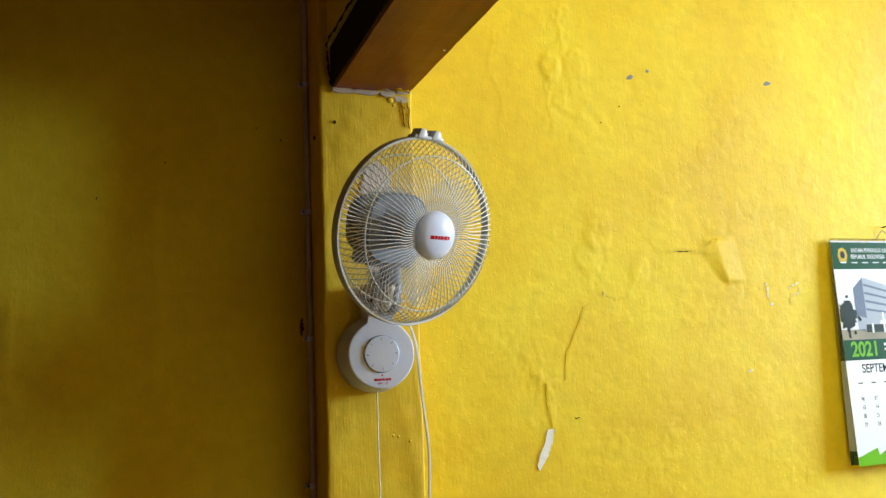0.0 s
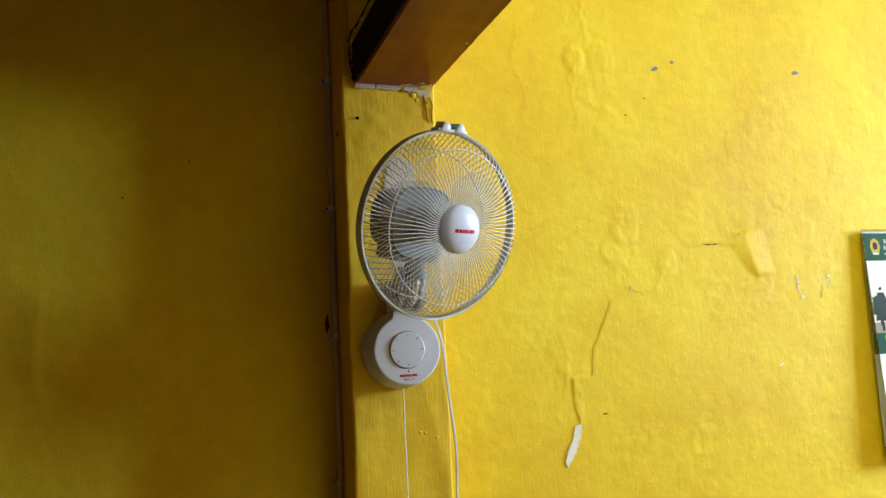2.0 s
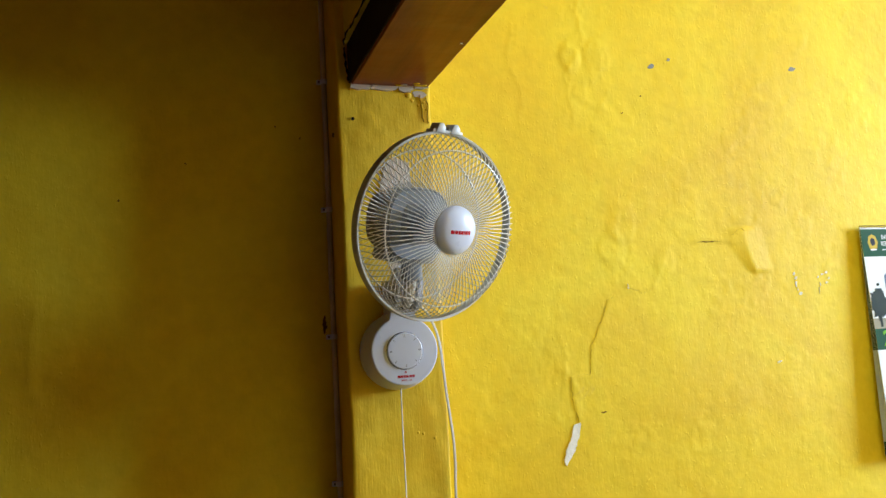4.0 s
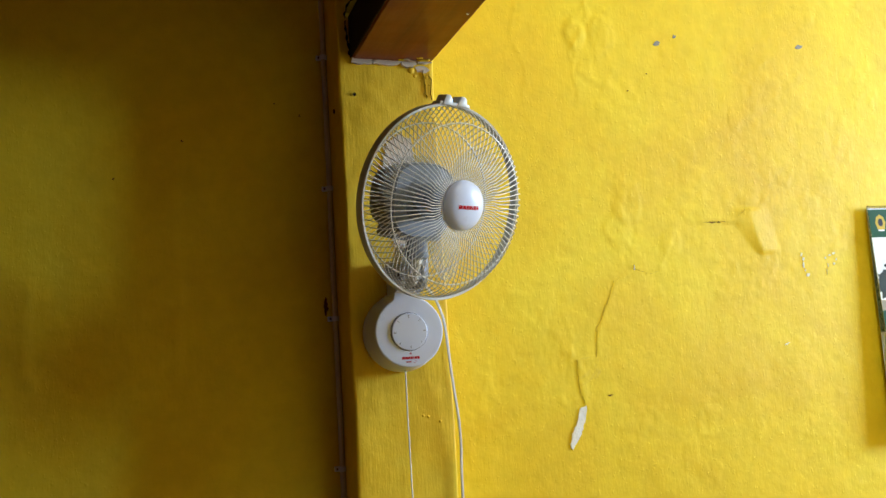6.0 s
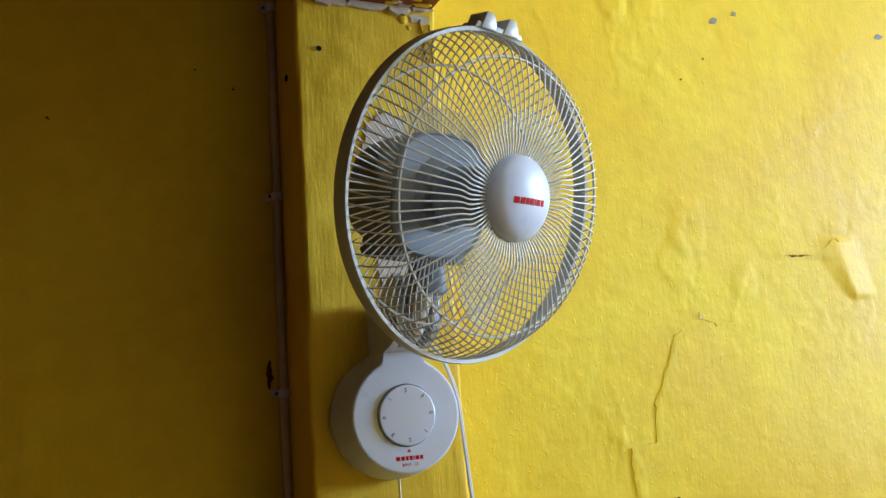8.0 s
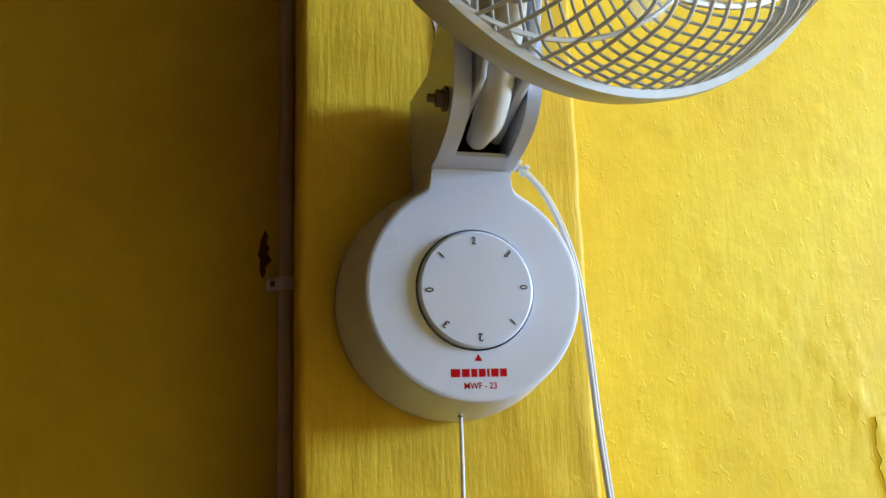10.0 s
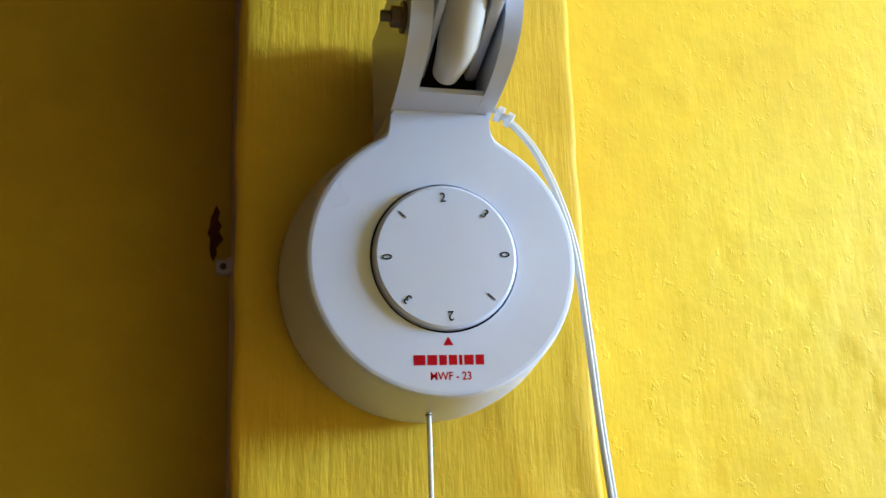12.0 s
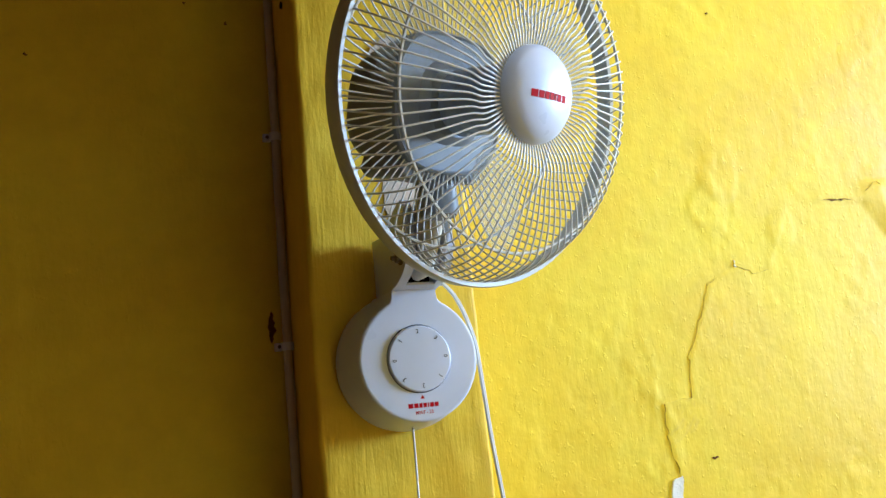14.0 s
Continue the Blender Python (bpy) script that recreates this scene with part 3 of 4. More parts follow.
chip("bare_patch", wall_pier, [(0.368, 2.014), (0.384, 2.016), (0.394, 2.010), (0.386, 2.004), (0.372, 2.006)], PIER_Y - 0.0004, CHALK, 0.0008, 42)
for x, z, r in ((0.362, 2.008, 0.0060), (0.368, 1.999, 0.0034), (0.378, 1.992, 0.0030), (0.387, 1.997, 0.0036), (0.391, 1.986, 0.0026)):
    part("plaster_lump", lathe([(0, 0.34 * r), (0.5 * r, 0.28 * r), (0.85 * r, 0.10 * r), (r, -0.001)], 12, 2.4), YELLOW_BRUSHED, wall_pier, "", 60, Matrix.Translation((x, PIER_Y, z)) @ pose(0, 0, 0, 90, 0, 0))


# ---- cable tube in the corner of the dim wall ----
def conduit():
    pts, rnd = [], random.Random(3)
    for k in range(61):
        z = 0.15 + (CEIL - 0.155) * k / 60
        pts.append((0.2475 + rnd.uniform(-1, 1) * 0.0005, 1.3665 + rnd.uniform(-1, 1) * 0.0006, z))
    ob = tagged(part("cable_conduit", tube(spline(pts, 3), 0.0045, 12), CONDUIT, smooth=40), "thin beige cable tube clipped to the dim wall", "conduit")
    for z in (0.6, 1.0, 1.397, 1.632, 1.843, 2.063, 2.45):
        bm = lathe([(0.0046, -0.004), (0.0062, -0.004), (0.0066, -0.003), (0.0066, 0.003), (0.0062, 0.004), (0.0046, 0.004)], 20)
        add_box(bm, (-0.012, 0.001, -0.004), (-0.004, 0.007, 0.004), 0.001)
        part("clip", bm, OFFWHITE, ob, "pale plastic cable clip", 40, Matrix.Translation((0.2475, 1.3665, z)))
        part("clip_nail", lathe([(0, -0.0012), (0.0018, -0.0010), (0.0018, 0.0), (0, 0.0)], 10), STEEL, ob, "", m=Matrix.Translation((0.2395, 1.3672, z)) @ pose(0, 0, 0, -90, 0, 0))
    return ob


conduit()


# ---- wall fan ----
BASE = Vector((0.3225, PIER_Y, 1.6055))
HEAD = Vector((0.3286, 1.0368, 1.7641))
FACE_YAW, FACE_DOWN = 20.0, 14.2
LETTER_WIDTHS = (0.165, 0.14, 0.11, 0.12, 0.045, 0.135, 0.125)   # blocks that stand for the maker's mark


def wall_fan():
    fan = tagged(new("wall_fan"), "white plastic wall fan with wire cage mounted on the yellow pier", "fan")
    fan.matrix_basis = Matrix.Translation(BASE + Vector((0, 0, -0.003)))
    to_fan = Matrix.Translation(-BASE)
    front = pose(0, 0, 0, 90, 0, 0)            # turned forms: their z towards the room

    # base: shallow drum with a rounded shoulder
    body = bmesh.new()
    rings, n = [], 224
    for r, z, tab in ((0.0580, 0, 1), (0.0583, 0.005, 1), (0.0573, 0.015, 1), (0.0514, 0.0440, 1), (0.0508, 0.0459, 1), (0.0499, 0.0469, 1), (0.0486, 0.0473, 1), (0.0482, 0.04731, 2), (0.029, 0.0473, 0), (0.0278, 0.0473, 0), (0.0276, 0.0455, 0)):
        ring = []
        for k in range(n):
            a = 2 * math.pi * k / n
            d = abs((a + math.pi) % (2 * math.pi) - math.pi)      # from straight up
            rr = r
            if tab and d < 1.2:
                inset = 0.0016 * max(0.0, (z - 0.0440) / 0.0033)
                reach = min((0.0195 - 0.3 * inset - (0.0004 if tab == 2 else 0)) / max(1e-4, math.sin(d)), (0.0563 - (0.0004 if tab == 2 else 0)) / math.cos(d))
                rr = (r ** 14 + reach ** 14) ** (1 / 14) if d > 0.345 else max(r, reach)
            ring.append(body.verts.new((rr * math.sin(a), rr * math.cos(a), z)))
        rings.append(ring)
    for a, b in zip(rings, rings[1:]):
        for k in range(n):
            body.faces.new((a[k], a[(k + 1) % n], b[(k + 1) % n], b[k]))
    body.faces.new(rings[0])
    body.faces.new(rings[-1])
    base = part("base", body, WHITE, fan, "round white plastic base with switch dial", 28, front)
    # here z points to the room, y up
    knob = part("dial", lathe([(0.0268, 0.0450), (0.0270, 0.0478), (0.0266, 0.0492), (0.0256, 0.0498), (0.010, 0.0500), (0, 0.0500)], 72), WHITE, base, "round white rotary dial with black numerals", 25)
    part("dial_gap", lathe([(0.0270, 0.0457), (0.0277, 0.0457), (0.0277, 0.0460), (0.0270, 0.0460)], 72), DARK, base)
    for k, ch in enumerate("23012301"):
        a = -2 * math.pi * k / 8 + radians(2)
        lettering("numeral", ch, 0.0050, INK, knob, Matrix.Rotation(a, 4, "Z") @ Matrix.Translation((0, 0.0218, 0.05003)), 0.00004, 0.9, 0.00005)
    part("pointer_mark", slab([(-0.0019, -0.0322), (0.0019, -0.0322), (0.0, -0.0290)], "z", 0.0471, 0.04738), RED, base, "red triangle")
    x0 = -0.0128
    for w in LETTER_WIDTHS:
        part("print_bar", box((x0, -0.0392, 0.0471), (x0 + 0.0256 * w, -0.0356, 0.04738)), RED, base)
        x0 += 0.0256 * (w + 0.028)
    lettering("model_print", "MWF - 23", 0.0040, RED, base, Matrix.Translation((0.0006, -0.0432, 0.04732)), 0.00005, 0.92, 0.00006)
    part("string_hole", lathe([(0, 0), (0.0013, 0), (0.0013, 0.0004), (0, 0.0004)], 12), DARK, base, "", m=Matrix.Translation((-0.0035, -0.0556, 0.026)) @ pose(0, 0, 0, 90, 0, 0))

    # bracket: two cheeks and a web, growing out of the base
    xl, xr = 0.3035, 0.3425
    slope = [(p.x, p.y) for p in spline([(1.2027, 1.6620, 0), (1.1900, 1.6640, 0), (1.1780, 1.6675, 0), (1.1675, 1.6725, 0), (1.1605, 1.6800, 0), (1.1570, 1.6910, 0), (1.1560, 1.7050, 0), (1.1570, 1.7200, 0)], 4)]
    cheek = [(1.246, 1.660), (1.246, 1.711), (1.206, 1.709), (1.182, 1.724), (1.163, 1.728), *slope[::-1], (1.212, 1.6560)]
    bracket = part("bracket", slab(cheek, "x", xl, xl + 0.0078), WHITE, fan, "white plastic hinge bracket", 30, to_fan)
    part("cheek", slab(cheek, "x", xr - 0.0062, xr), WHITE, bracket, "", 30)
    web = [(1.246, 1.655), (1.246, 1.6665), (1.1902, 1.6662), (1.1900, 1.6641), (1.2027, 1.6621), (1.2035, 1.655)]
    part("web", slab(web, "x", xl + 0.0077, xr - 0.0061), WHITE, bracket)
    # near-black box that stands in for shade between the cheeks
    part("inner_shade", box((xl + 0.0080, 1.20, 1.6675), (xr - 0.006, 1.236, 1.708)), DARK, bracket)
    part("screw", tube([(xl - 0.0085, 1.171, 1.6830), (xl + 0.001, 1.171, 1.6830)], 0.0019, 10), STEEL, bracket, "rusty steel screw", 40)
    part("nut", tube([(xl - 0.0050, 1.171, 1.6830), (xl - 0.0014, 1.171, 1.6830)], 0.0038, 6), STEEL, bracket, "rusty steel nut")
    part("washer", tube([(xl - 0.0014, 1.171, 1.6830), (xl - 0.0002, 1.171, 1.6830)], 0.0056, 18), STEEL, bracket)

    # arm between the cheeks, up to the motor
    arm_pts = spline([(0.3220, 1.1900, 1.6720), (0.3225, 1.1720, 1.6760), (0.3225, 1.1560, 1.6900), (0.3205, 1.1360, 1.7050), (0.3160, 1.1180, 1.7160), (0.3125, 1.1050, 1.7260)], 6)
    n = len(arm_pts)
    part("arm", tube(arm_pts, [0.0050 + 0.0024 * min(1, k / 6) for k in range(n)], 18), OFFWHITE, fan, "aged white plastic tilting arm", 50, to_fan)
    part("arm_plate", slab([(1.196, 1.672), (1.150, 1.684), (1.138, 1.700), (1.120, 1.742), (1.140, 1.742), (1.160, 1.722), (1.200, 1.690)], "x", 0.3305, 0.3350, 0.0012), WHITE, fan, "", 30, to_fan)
    part("arm_plate", slab([(1.196, 1.672), (1.150, 1.684), (1.138, 1.700), (1.120, 1.742), (1.140, 1.742), (1.160, 1.722), (1.200, 1.690)], "x", 0.3122, 0.3152, 0.0010), WHITE, fan, "", 30, to_fan)
    part("neck", lathe([(0, 0), (0.0125, 0), (0.0138, 0.004), (0.0138, 0.026), (0.0165, 0.034), (0.0165, 0.040), (0, 0.040)], 28, 3.0), GREYPL, fan, "grey plastic swivel neck", 35, to_fan @ Matrix.Translation((0.3115, 1.104, 1.700)))

    # head: its z looks out of the fan
    f = Vector((math.sin(radians(FACE_YAW)) * math.cos(radians(FACE_DOWN)), -math.cos(radians(FACE_YAW)) * math.cos(radians(FACE_DOWN)), -math.sin(radians(FACE_DOWN))))
    side = Vector((0, 0, 1)).cross(f).normalized()
    up = f.cross(side)
    head = Matrix.Translation(HEAD - BASE) @ Matrix((side, up, f)).transposed().to_4x4() @ Matrix.Scale(0.962, 4)

    housing = part("motor_housing", lathe([(0, -0.122), (0.024, -0.1215), (0.035, -0.1190), (0.0415, -0.112), (0.0455, -0.098), (0.0495, -0.070), (0.0515, -0.048), (0.0510, -0.040), (0.0495, -0.0385), (0.0480, -0.040), (0.030, -0.040), (0.024, -0.034), (0, -0.034)], 64, 2.9), GREYPL, fan, "grey plastic motor housing with vents", 35, head)
    for k in range(26):
        a = 2 * math.pi * k / 26
        c, s = math.cos(a), math.sin(a)
        w = (abs(c) ** 2.9 + abs(s) ** 2.9) ** (-1 / 2.9)
        part("vent_slot", box((-0.0007, -0.0006, -0.0060), (0.0007, 0.0006, 0.0060)), DARK, housing, "", None, Matrix.Translation((0.0465 * w * c, 0.0465 * w * s, -0.074)) @ Matrix.Rotation(a - math.pi / 2, 4, "Z") @ pose(0, 0, 0, -13, 0, 0))
    part("motor_skirt", slab([(-0.034, -0.030), (-0.040, -0.050), (-0.034, -0.056), (0.034, -0.056), (0.040, -0.050), (0.034, -0.030)], "z", -0.094, -0.044, 0.003), GREYPL, housing, "", 35)

    # rim band
    R = 0.1280
    rim = part("rim", lathe([(R - 0.0016, -0.0065), (R + 0.0012, -0.0070), (R + 0.0022, -0.0050), (R + 0.0022, 0.0045), (R + 0.0012, 0.0068), (R - 0.0016, 0.0062), (R - 0.0016, -0.0065)], 120), RIM, fan, "pale grey plastic rim ring joining the cage halves", 40, head)

    # wires: one mesh for each half, turned round the axis
    def wire(profile, name):
        pts = [(r * math.sin(t), r * math.cos(t), z) for r, z, t in profile]
        pts = [(x, y, z * 0.86 if z > 0 else z) for x, y, z in pts]
        return mesh_of(name, tube(spline(pts, 3), 0.00068, 5, cap=False), LACQUER, 80)
    front_wire = wire([(0.0290, 0.0490, 0.000), (0.0420, 0.0525, 0.004), (0.0510, 0.0532, 0.010), (0.0580, 0.0527, 0.046), (0.0660, 0.0515, 0.060), (0.0850, 0.0475, 0.068), (0.1040, 0.0400, 0.073), (0.1120, 0.0345, 0.080), (0.1210, 0.0190, 0.105), (0.1268, 0.0030, 0.128)], "wire")
    rear_wire = wire([(0.0450, -0.0420, 0.010), (0.0600, -0.0440, 0.006), (0.0850, -0.0420, 0.000), (0.1040, -0.0360, -0.006), (0.1120, -0.0285, -0.014), (0.1200, -0.0150, -0.038), (0.1262, -0.0030, -0.062)], "wire")
    COUNT = 90
    def ring(r, z, thick):
        return tube([(r * math.cos(2 * math.pi * k / 96), r * math.sin(2 * math.pi * k / 96), z) for k in range(96)], thick, 6, closed=True)
    front_grille = part("front_grille", ring(0.1045, 0.0331, 0.0011), LACQUER, fan, "white wire front grille", 60, head)
    rear_grille = part("rear_grille", ring(0.1045, -0.0348, 0.0011), LACQUER, fan, "white wire rear grille", 60, head)
    part("ring_wire", ring(0.0465, -0.0455, 0.0016), LACQUER, rear_grille, "", 60)
    for data, parent in ((front_wire, front_grille), (rear_wire, rear_grille)):
        for k in range(COUNT):
            w = new("wire", data)
            w.parent, w.matrix_basis = parent, Matrix.Rotation(2 * math.pi * (k + 0.3) / COUNT, 4, "Z")

    hub = part("hub_cap", lathe([(0.0300, 0.0440), (0.0322, 0.0460), (0.0328, 0.0500), (0.0318, 0.0545), (0.0285, 0.0585), (0.0220, 0.0618), (0.0130, 0.0638), (0.0060, 0.0645), (0, 0.0646)], 64), WHITE, fan, "domed white plastic hub cap with red print", 30, head @ Matrix.Translation((0, 0, -0.0078)))
    x0 = -0.0160
    for w in LETTER_WIDTHS:
        bm = bmesh.new()
        add_box(bm, (x0, -0.0042, 0), (x0 + 0.0320 * w, 0.0006, 0.0003))
        x0 += 0.0320 * (w + 0.028)
        for v in bm.verts:
            r = math.hypot(v.co.x, v.co.y)
            v.co.z += 0.0646 - 0.0030 * (r / 0.0220) ** 2 + 0.00012
        part("print_bar", bm, RED, hub)

    # blades, at rest
    rotor = part("rotor_hub", lathe([(0, 0.030), (0.012, 0.030), (0.020, 0.026), (0.0235, 0.016), (0.024, -0.026), (0, -0.026)], 40), BLUEPL, fan, "smoky blue plastic blade hub", 35, head)
    for b in range(3):
        bm = bmesh.new()
        rows = []
        for i in range(9):
            s = i / 8
            r = 0.022 + 0.083 * s
            half = 0.30 + 0.30 * math.sin(math.pi * min(1, s * 0.95 + 0.1)) ** 0.8
            lead = 0.20 * s
            row = []
            for j in range(9):
                q = j / 8 * 2 - 1
                a = lead + q * half
                rr = r - 0.012 * s * q * q
                row.append(bm.verts.new((rr * math.cos(a), rr * math.sin(a), 0.006 - q * 0.017 * (1 - 0.35 * s))))
            rows.append(row)
        for i in range(8):
            for j in range(8):
                bm.faces.new((rows[i][j], rows[i][j + 1], rows[i + 1][j + 1], rows[i + 1][j]))
        bmesh.ops.solidify(bm, geom=bm.faces[:], thickness=0.0014)
        part("blade", bm, GLASSY, fan, "clear plastic fan blade", 40, head @ Matrix.Rotation(2 * math.pi * b / 3 + 0.5, 4, "Z"))

    # catch on top of the rim
    for x0, x1 in ((-0.0215, -0.0045), (0.0030, 0.0200)):
        lug = [(x0, R - 0.001), (x0 + 0.003, R + 0.0065), (x0 + 0.0055, R + 0.0125), (x1 - 0.0045, R + 0.0125), (x1 - 0.001, R + 0.0065), (x1, R - 0.001)]
        part("catch_lug", slab(lug, "z", -0.0095, 0.0100, 0.0012), RIM, rim, "", 30)
    part("catch_pin", tube([(-0.006, R + 0.0065, 0), (0.005, R + 0.0065, 0)], 0.0022, 10), GREYPL, rim)
    part("catch_foot", slab([(-0.026, R - 0.001), (-0.024, R + 0.0035), (0.024, R + 0.0035), (0.026, R - 0.001)], "z", -0.0085, 0.0085, 0.0008), RIM, rim, "", 30)

    # pull string and power cable
    rnd = random.Random(6)
    pts = [(0.3190 + 0.0016 * (1.55 - z) / 0.1 * 0.2 + rnd.uniform(-1, 1) * 0.0003, 1.2240, z) for z in np.arange(1.5512, 0.95, -0.02)]
    string = part("pull_string", tube(spline(pts, 4), 0.00095, 8), CORD, fan, "thin white pull string", 60, to_fan)
    part("bead", lathe([(0, 0.006), (0.005, 0.004), (0.006, 0), (0.004, -0.010), (0, -0.012)], 16), OFFWHITE, string, "", 50, Matrix.Translation((0.3235, 1.224, 0.955)))
    path = [(0.338, 1.236, 1.682), (0.350, 1.232, 1.678), (0.357, 1.230, 1.673), (0.369, 1.230, 1.660), (0.379, 1.231, 1.640), (0.3860, 1.232, 1.615), (0.3900, 1.234, 1.580), (0.3935, 1.236, 1.543), (0.3965, 1.237, 1.516), (0.4015, 1.238, 1.470), (0.4030, 1.240, 1.430), (0.4020, 1.242, 1.386), (0.4020, 1.243, 1.25), (0.4040, 1.243, 1.0), (0.4030, 1.243, 0.5), (0.404, 1.243, 0.05)]
    bm = bmesh.new()
    pts = spline(path, 8)
    add_tube(bm, [p + Vector((-0.0009, 0, 0)) for p in pts], 0.0013, 10)
    add_tube(bm, [p + Vector((0.0009, 0.0010, 0)) for p in pts], 0.0013, 10)
    cable = part("power_cable", bm, CABLE, fan, "flat white two-core power cable", 60, to_fan)
    for k in range(4):
        c = Vector((0.3475, 1.2325, 1.6795)).lerp(Vector((0.3590, 1.2300, 1.6715)), k / 3)
        d = Vector((0.0115, -0.0025, -0.008)).normalized() * 0.0013
        part("strain_relief", tube([c - d, c + d], 0.0042 - 0.0003 * k, 14), CABLE, cable, "", 50)
    return fan


wall_fan()


# ---- wall calendar ----
def calendar():
    cal = tagged(new("wall_calendar"), "green and white paper calendar hanging on the yellow wall", "calendar")
    top = Vector((1.343, 1.3645, 1.8015))
    cal.matrix_basis = Matrix.Translation(top) @ Matrix.Scale(0.9575, 4)
    W, H = 0.320, 0.482

    def tilt(out):
        """u to the right, v down the page, w towards the room; the sheet hangs out by that much at its foot."""
        s = math.atan2(out, H)
        down = Vector((0, -math.sin(s), -math.cos(s)))
        face = Vector((0, -math.cos(s), math.sin(s)))
        return Matrix((Vector((1, 0, 0)), -down, face)).transposed().to_4x4()

    for k, (out, w) in enumerate(((0.001, 0.0), (0.005, 0.0006), (0.010, 0.0012), (0.0150, 0.0018))):
        part("sheet", box((0.0005 * k, -H + 0.001 * k, -0.0003), (W, 0, 0.0002)), PAPER, cal, "", None, Matrix.Translation((0, -w, 0)) @ tilt(out))
        part("sheet_foot", box((0.0005 * k, -H + 0.001 * k, 0.0002), (0.06, -H + 0.03, 0.0004)), GREEN, cal, "", None, Matrix.Translation((0, -w, 0)) @ tilt(out))
        part("sheet_print", box((0.0005 * k, -0.262, 0.0002), (0.05, -0.004, 0.0004)), LEAFP if k % 2 else GREEN, cal, "", None, Matrix.Translation((0, -w, 0)) @ tilt(out))
    page = part("page", box((0, -H, -0.0002), (W, 0, 0.0003)), PAPER, cal, "top page with photo of a building, year and month", None, Matrix.Translation((0, -0.0026, 0)) @ tilt(0.0200))

    def print_shape(name, outline, mat, level, label=""):
        return part(name, slab(outline, "z", 0.0003, 0.0003 + 0.00018 * level), mat, page, label)

    def rect(u0, v0, u1, v1):
        return [(u0, -v0), (u1, -v0), (u1, -v1), (u0, -v1)]

    def words(text, u, v, size, mat, squeeze=1.0, bold=0.0, lift=0.00042):
        lettering("lettering", text, size, mat, page, Matrix.Translation((u, -v, lift)), 0.00010, squeeze, bold)

    print_shape("header_band", rect(0, 0.004, W, 0.064), GREEN, 1)
    emblem = [(0.029 + 0.0125 * math.cos(a) * (1.12 if k % 3 == 0 else 1), -0.033 + 0.0165 * math.sin(a) * (1.1 if k % 3 == 0 else 1)) for k, a in enumerate(np.linspace(0, 2 * math.pi, 25)[:-1])]
    print_shape("emblem", emblem, GOLD, 2, "gold emblem")
    print_shape("emblem_core", [(0.029 + 0.0065 * math.cos(a), -0.032 + 0.0085 * math.sin(a)) for a in np.linspace(0, 2 * math.pi, 17)[:-1]], INK, 3)
    print_shape("emblem_scroll", rect(0.021, 0.0475, 0.037, 0.0505), PAPER, 3)
    words("BADAN PEMERIKSA KEUANGAN", 0.126, 0.0225, 0.0135, PAPER, 0.74, 0.0, 0.0006)
    words("REPUBLIK INDONESIA", 0.1005, 0.0365, 0.0135, PAPER, 0.74, 0.0, 0.0006)
    for k in range(5):
        print_shape("print_bar", rect(0.052 + k * 0.030, 0.0485, 0.069 + k * 0.030, 0.0503), PAPER, 2)
    # photo
    print_shape("photo_sky", rect(0, 0.066, W, 0.215), SKYP, 1)
    print_shape("photo_ground", rect(0, 0.196, W, 0.222), SANDP, 2)
    print_shape("photo_building", [(0.048, -0.200), (0.048, -0.105), (0.075, -0.082), (W, -0.150), (W, -0.205)], BLUEL, 2)
    print_shape("photo_building_side", [(0.046, -0.165), (0.046, -0.106), (0.074, -0.083), (0.074, -0.172)], BLUEP, 3)
    for k in range(4):
        a = 0.096 + 0.018 * k
        print_shape("photo_floor_line", [(0.076, -a), (W, -a - 0.058 + 0.008 * k), (W, -a - 0.062 + 0.008 * k), (0.076, -a - 0.005)], BLUEP, 3)
    print_shape("photo_porch", [(0.110, -0.178), (W, -0.170), (W, -0.184), (0.110, -0.186)], PAPER, 4)
    print_shape("photo_porch_shade", rect(0.070, 0.186, W, 0.203), LEAFP, 3)
    for u in (0.085, 0.118, 0.150, 0.19, 0.24):
        print_shape("photo_column", rect(u, 0.160 if u == 0.118 else 0.184, u + 0.005, 0.204), PAPER, 5)
    rnd = random.Random(12)
    crown = []
    for a in np.linspace(0, 2 * math.pi, 40)[:-1]:
        r = rnd.uniform(0.75, 1.1)
        crown.append((max(0.001, 0.022 + 0.026 * r * math.cos(a)), -0.165 + 0.034 * r * math.sin(a)))
    print_shape("photo_tree", crown, LEAFP, 5)
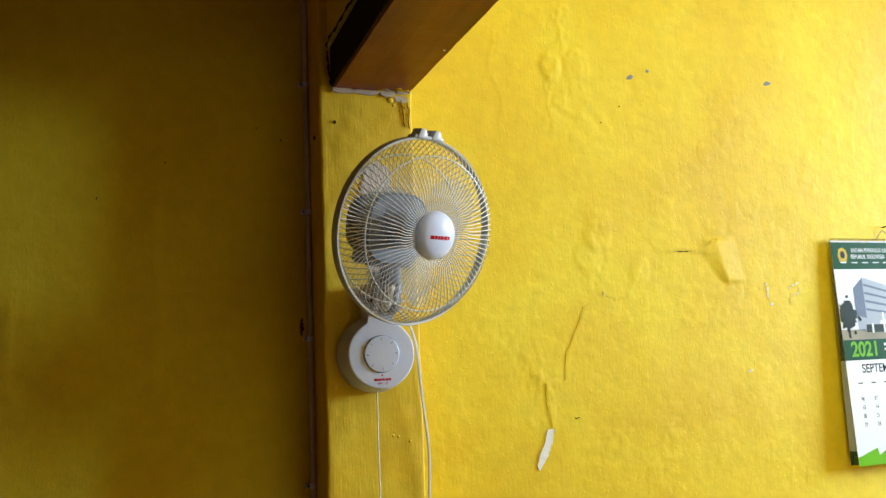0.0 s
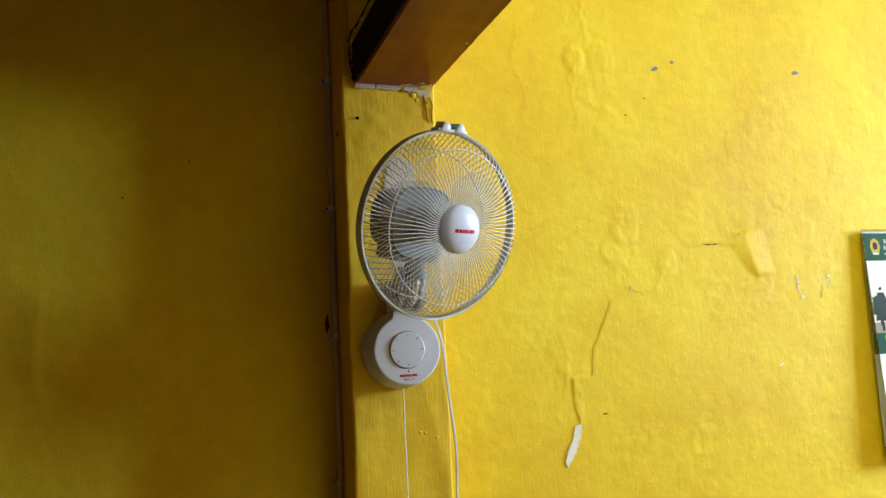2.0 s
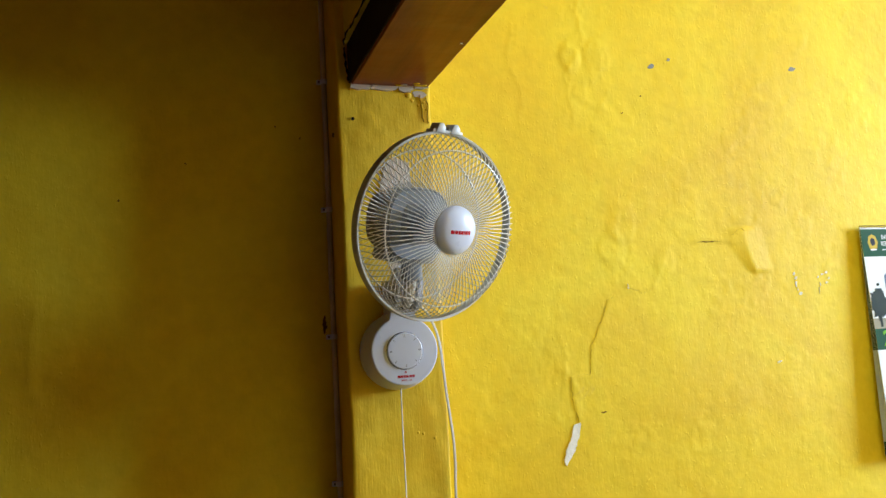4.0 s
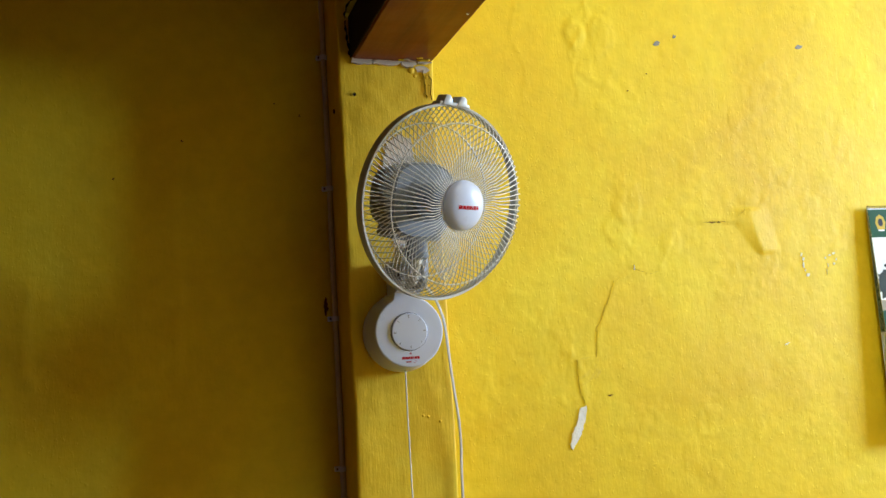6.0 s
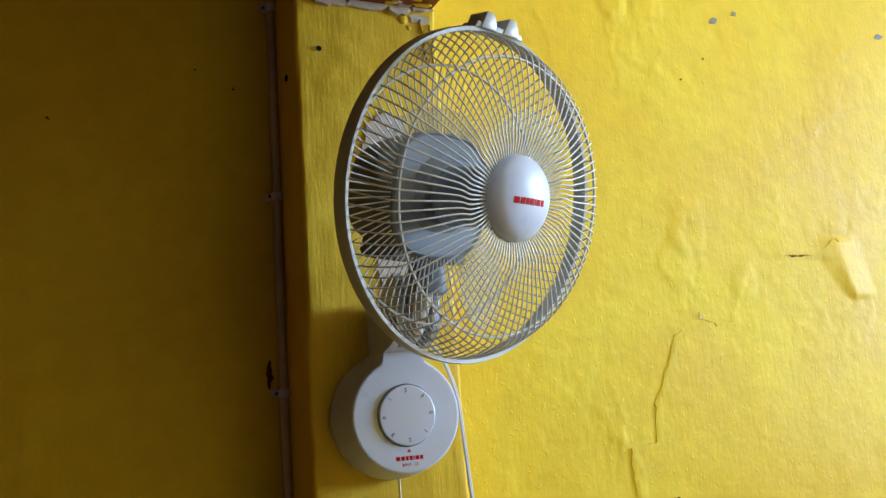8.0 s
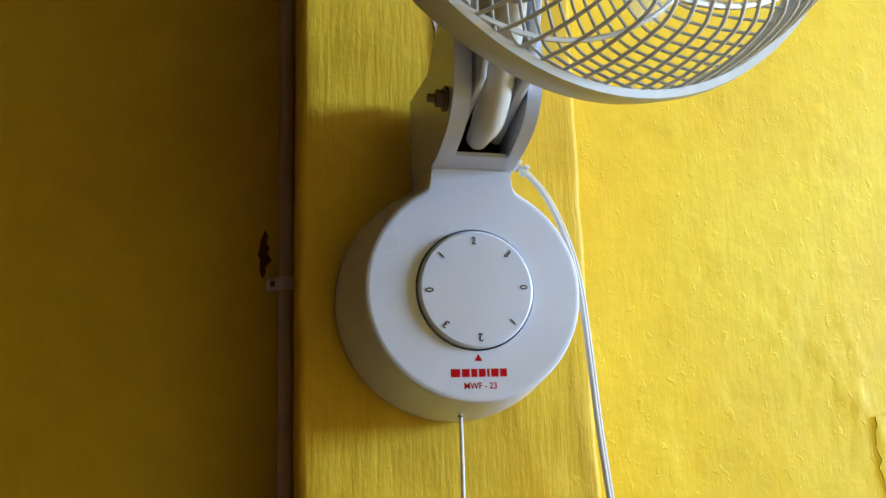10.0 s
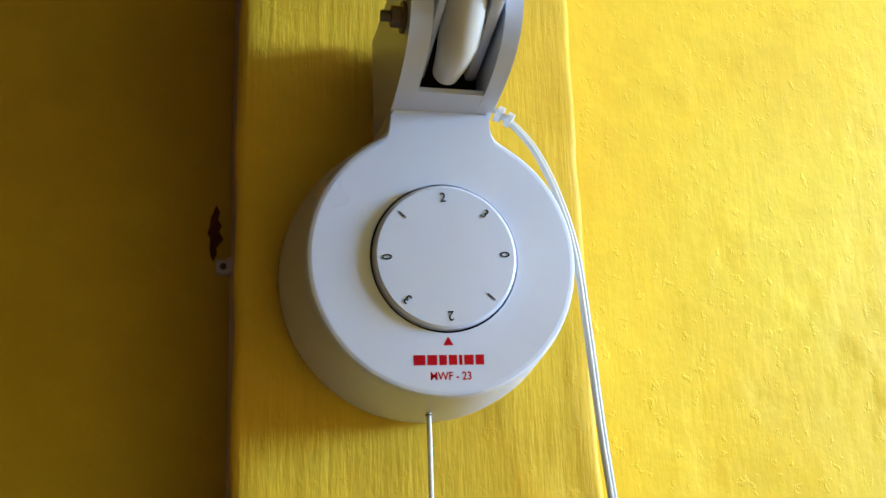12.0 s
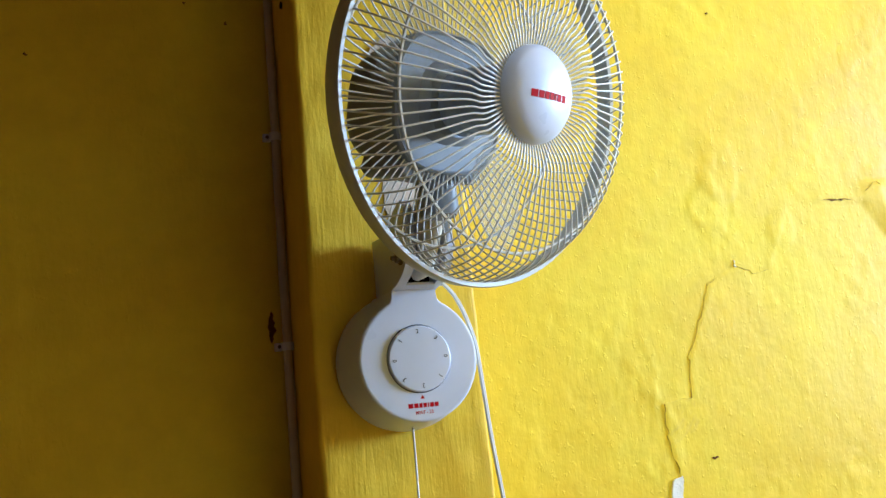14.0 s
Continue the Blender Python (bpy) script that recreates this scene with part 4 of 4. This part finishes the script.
    for k in range(26):
        print_shape("photo_leaf", [(max(0.001, u), v) for cu, cv in [(0.026 + rnd.gauss(0, 0.010), -0.162 + rnd.gauss(0, 0.014))] for u, v in [(cu + rnd.uniform(0.002, 0.006) * math.cos(a), cv + rnd.uniform(0.002, 0.006) * math.sin(a)) for a in np.linspace(0, 6.28, 8)[:-1]]], LEAFP, 4)
    print_shape("photo_trunk", rect(0.018, 0.180, 0.024, 0.214), LEAFP, 4)
    # year band, month, days
    print_shape("year_band", rect(0, 0.218, W, 0.262), GREEN, 3)
    words("2021", 0.058, 0.240, 0.0440, LIME, 0.88, 0.0011, 0.00095)
    print_shape("print_bar", rect(0.112, 0.227, 0.20, 0.233), PAPER, 4)
    print_shape("print_bar", rect(0.112, 0.238, 0.18, 0.243), PAPER, 4)
    words("SEPTEMBER", 0.098, 0.281, 0.0265, INK, 0.84, 0.0003)
    print_shape("print_bar", rect(0.020, 0.298, W - 0.02, 0.2986), SKYP, 1)
    for k in range(7):
        print_shape("day_bar", rect(0.026 + k * 0.036, 0.3095, 0.040 + k * 0.036, 0.3118), INK, 1)
    day = 1
    for row in range(5):
        for col in range(7):
            if (row == 0 and col < 2) or day > 30:
                continue
            words("%02d" % day, 0.034 + col * 0.036, 0.326 + row * 0.0180, 0.0115, RED if col == 6 else INK, 0.75)
            print_shape("print_bar", rect(0.028 + col * 0.036, 0.3330 + row * 0.0180, 0.040 + col * 0.036, 0.3335 + row * 0.0180), SKYP, 1)
            day += 1
    print_shape("foot_wedge", [(0.0, -H), (0.0, -0.465), (0.056, -0.447), (0.060, -0.462), (0.120, -0.435), (W, -0.470), (W, -H)], LIME, 2, "lime green zigzag foot")
    # wire binding and hanger
    for k in range(46):
        x = 0.005 + k * 0.0068
        part("binding_loop", tube([(x, 0.0035 * math.cos(a) - 0.001, 0.001 + 0.0035 * math.sin(a)) for a in np.linspace(0, 2 * math.pi, 9)[:-1]], 0.0006, 5, closed=True), STEEL, cal)
    part("hanger", tube([(W * 0.42, 0.001, 0.003), (W / 2, 0.006, 0.026), (W * 0.58, 0.001, 0.003)], 0.0008, 6), STEEL, cal)
    return cal


calendar()
tagged(part("nail", tube([(1.505, NORTH + 0.01, 1.833), (1.505, 1.352, 1.834)], 0.0014, 8), STEEL), "small steel nail in the yellow wall above the calendar", "nail")
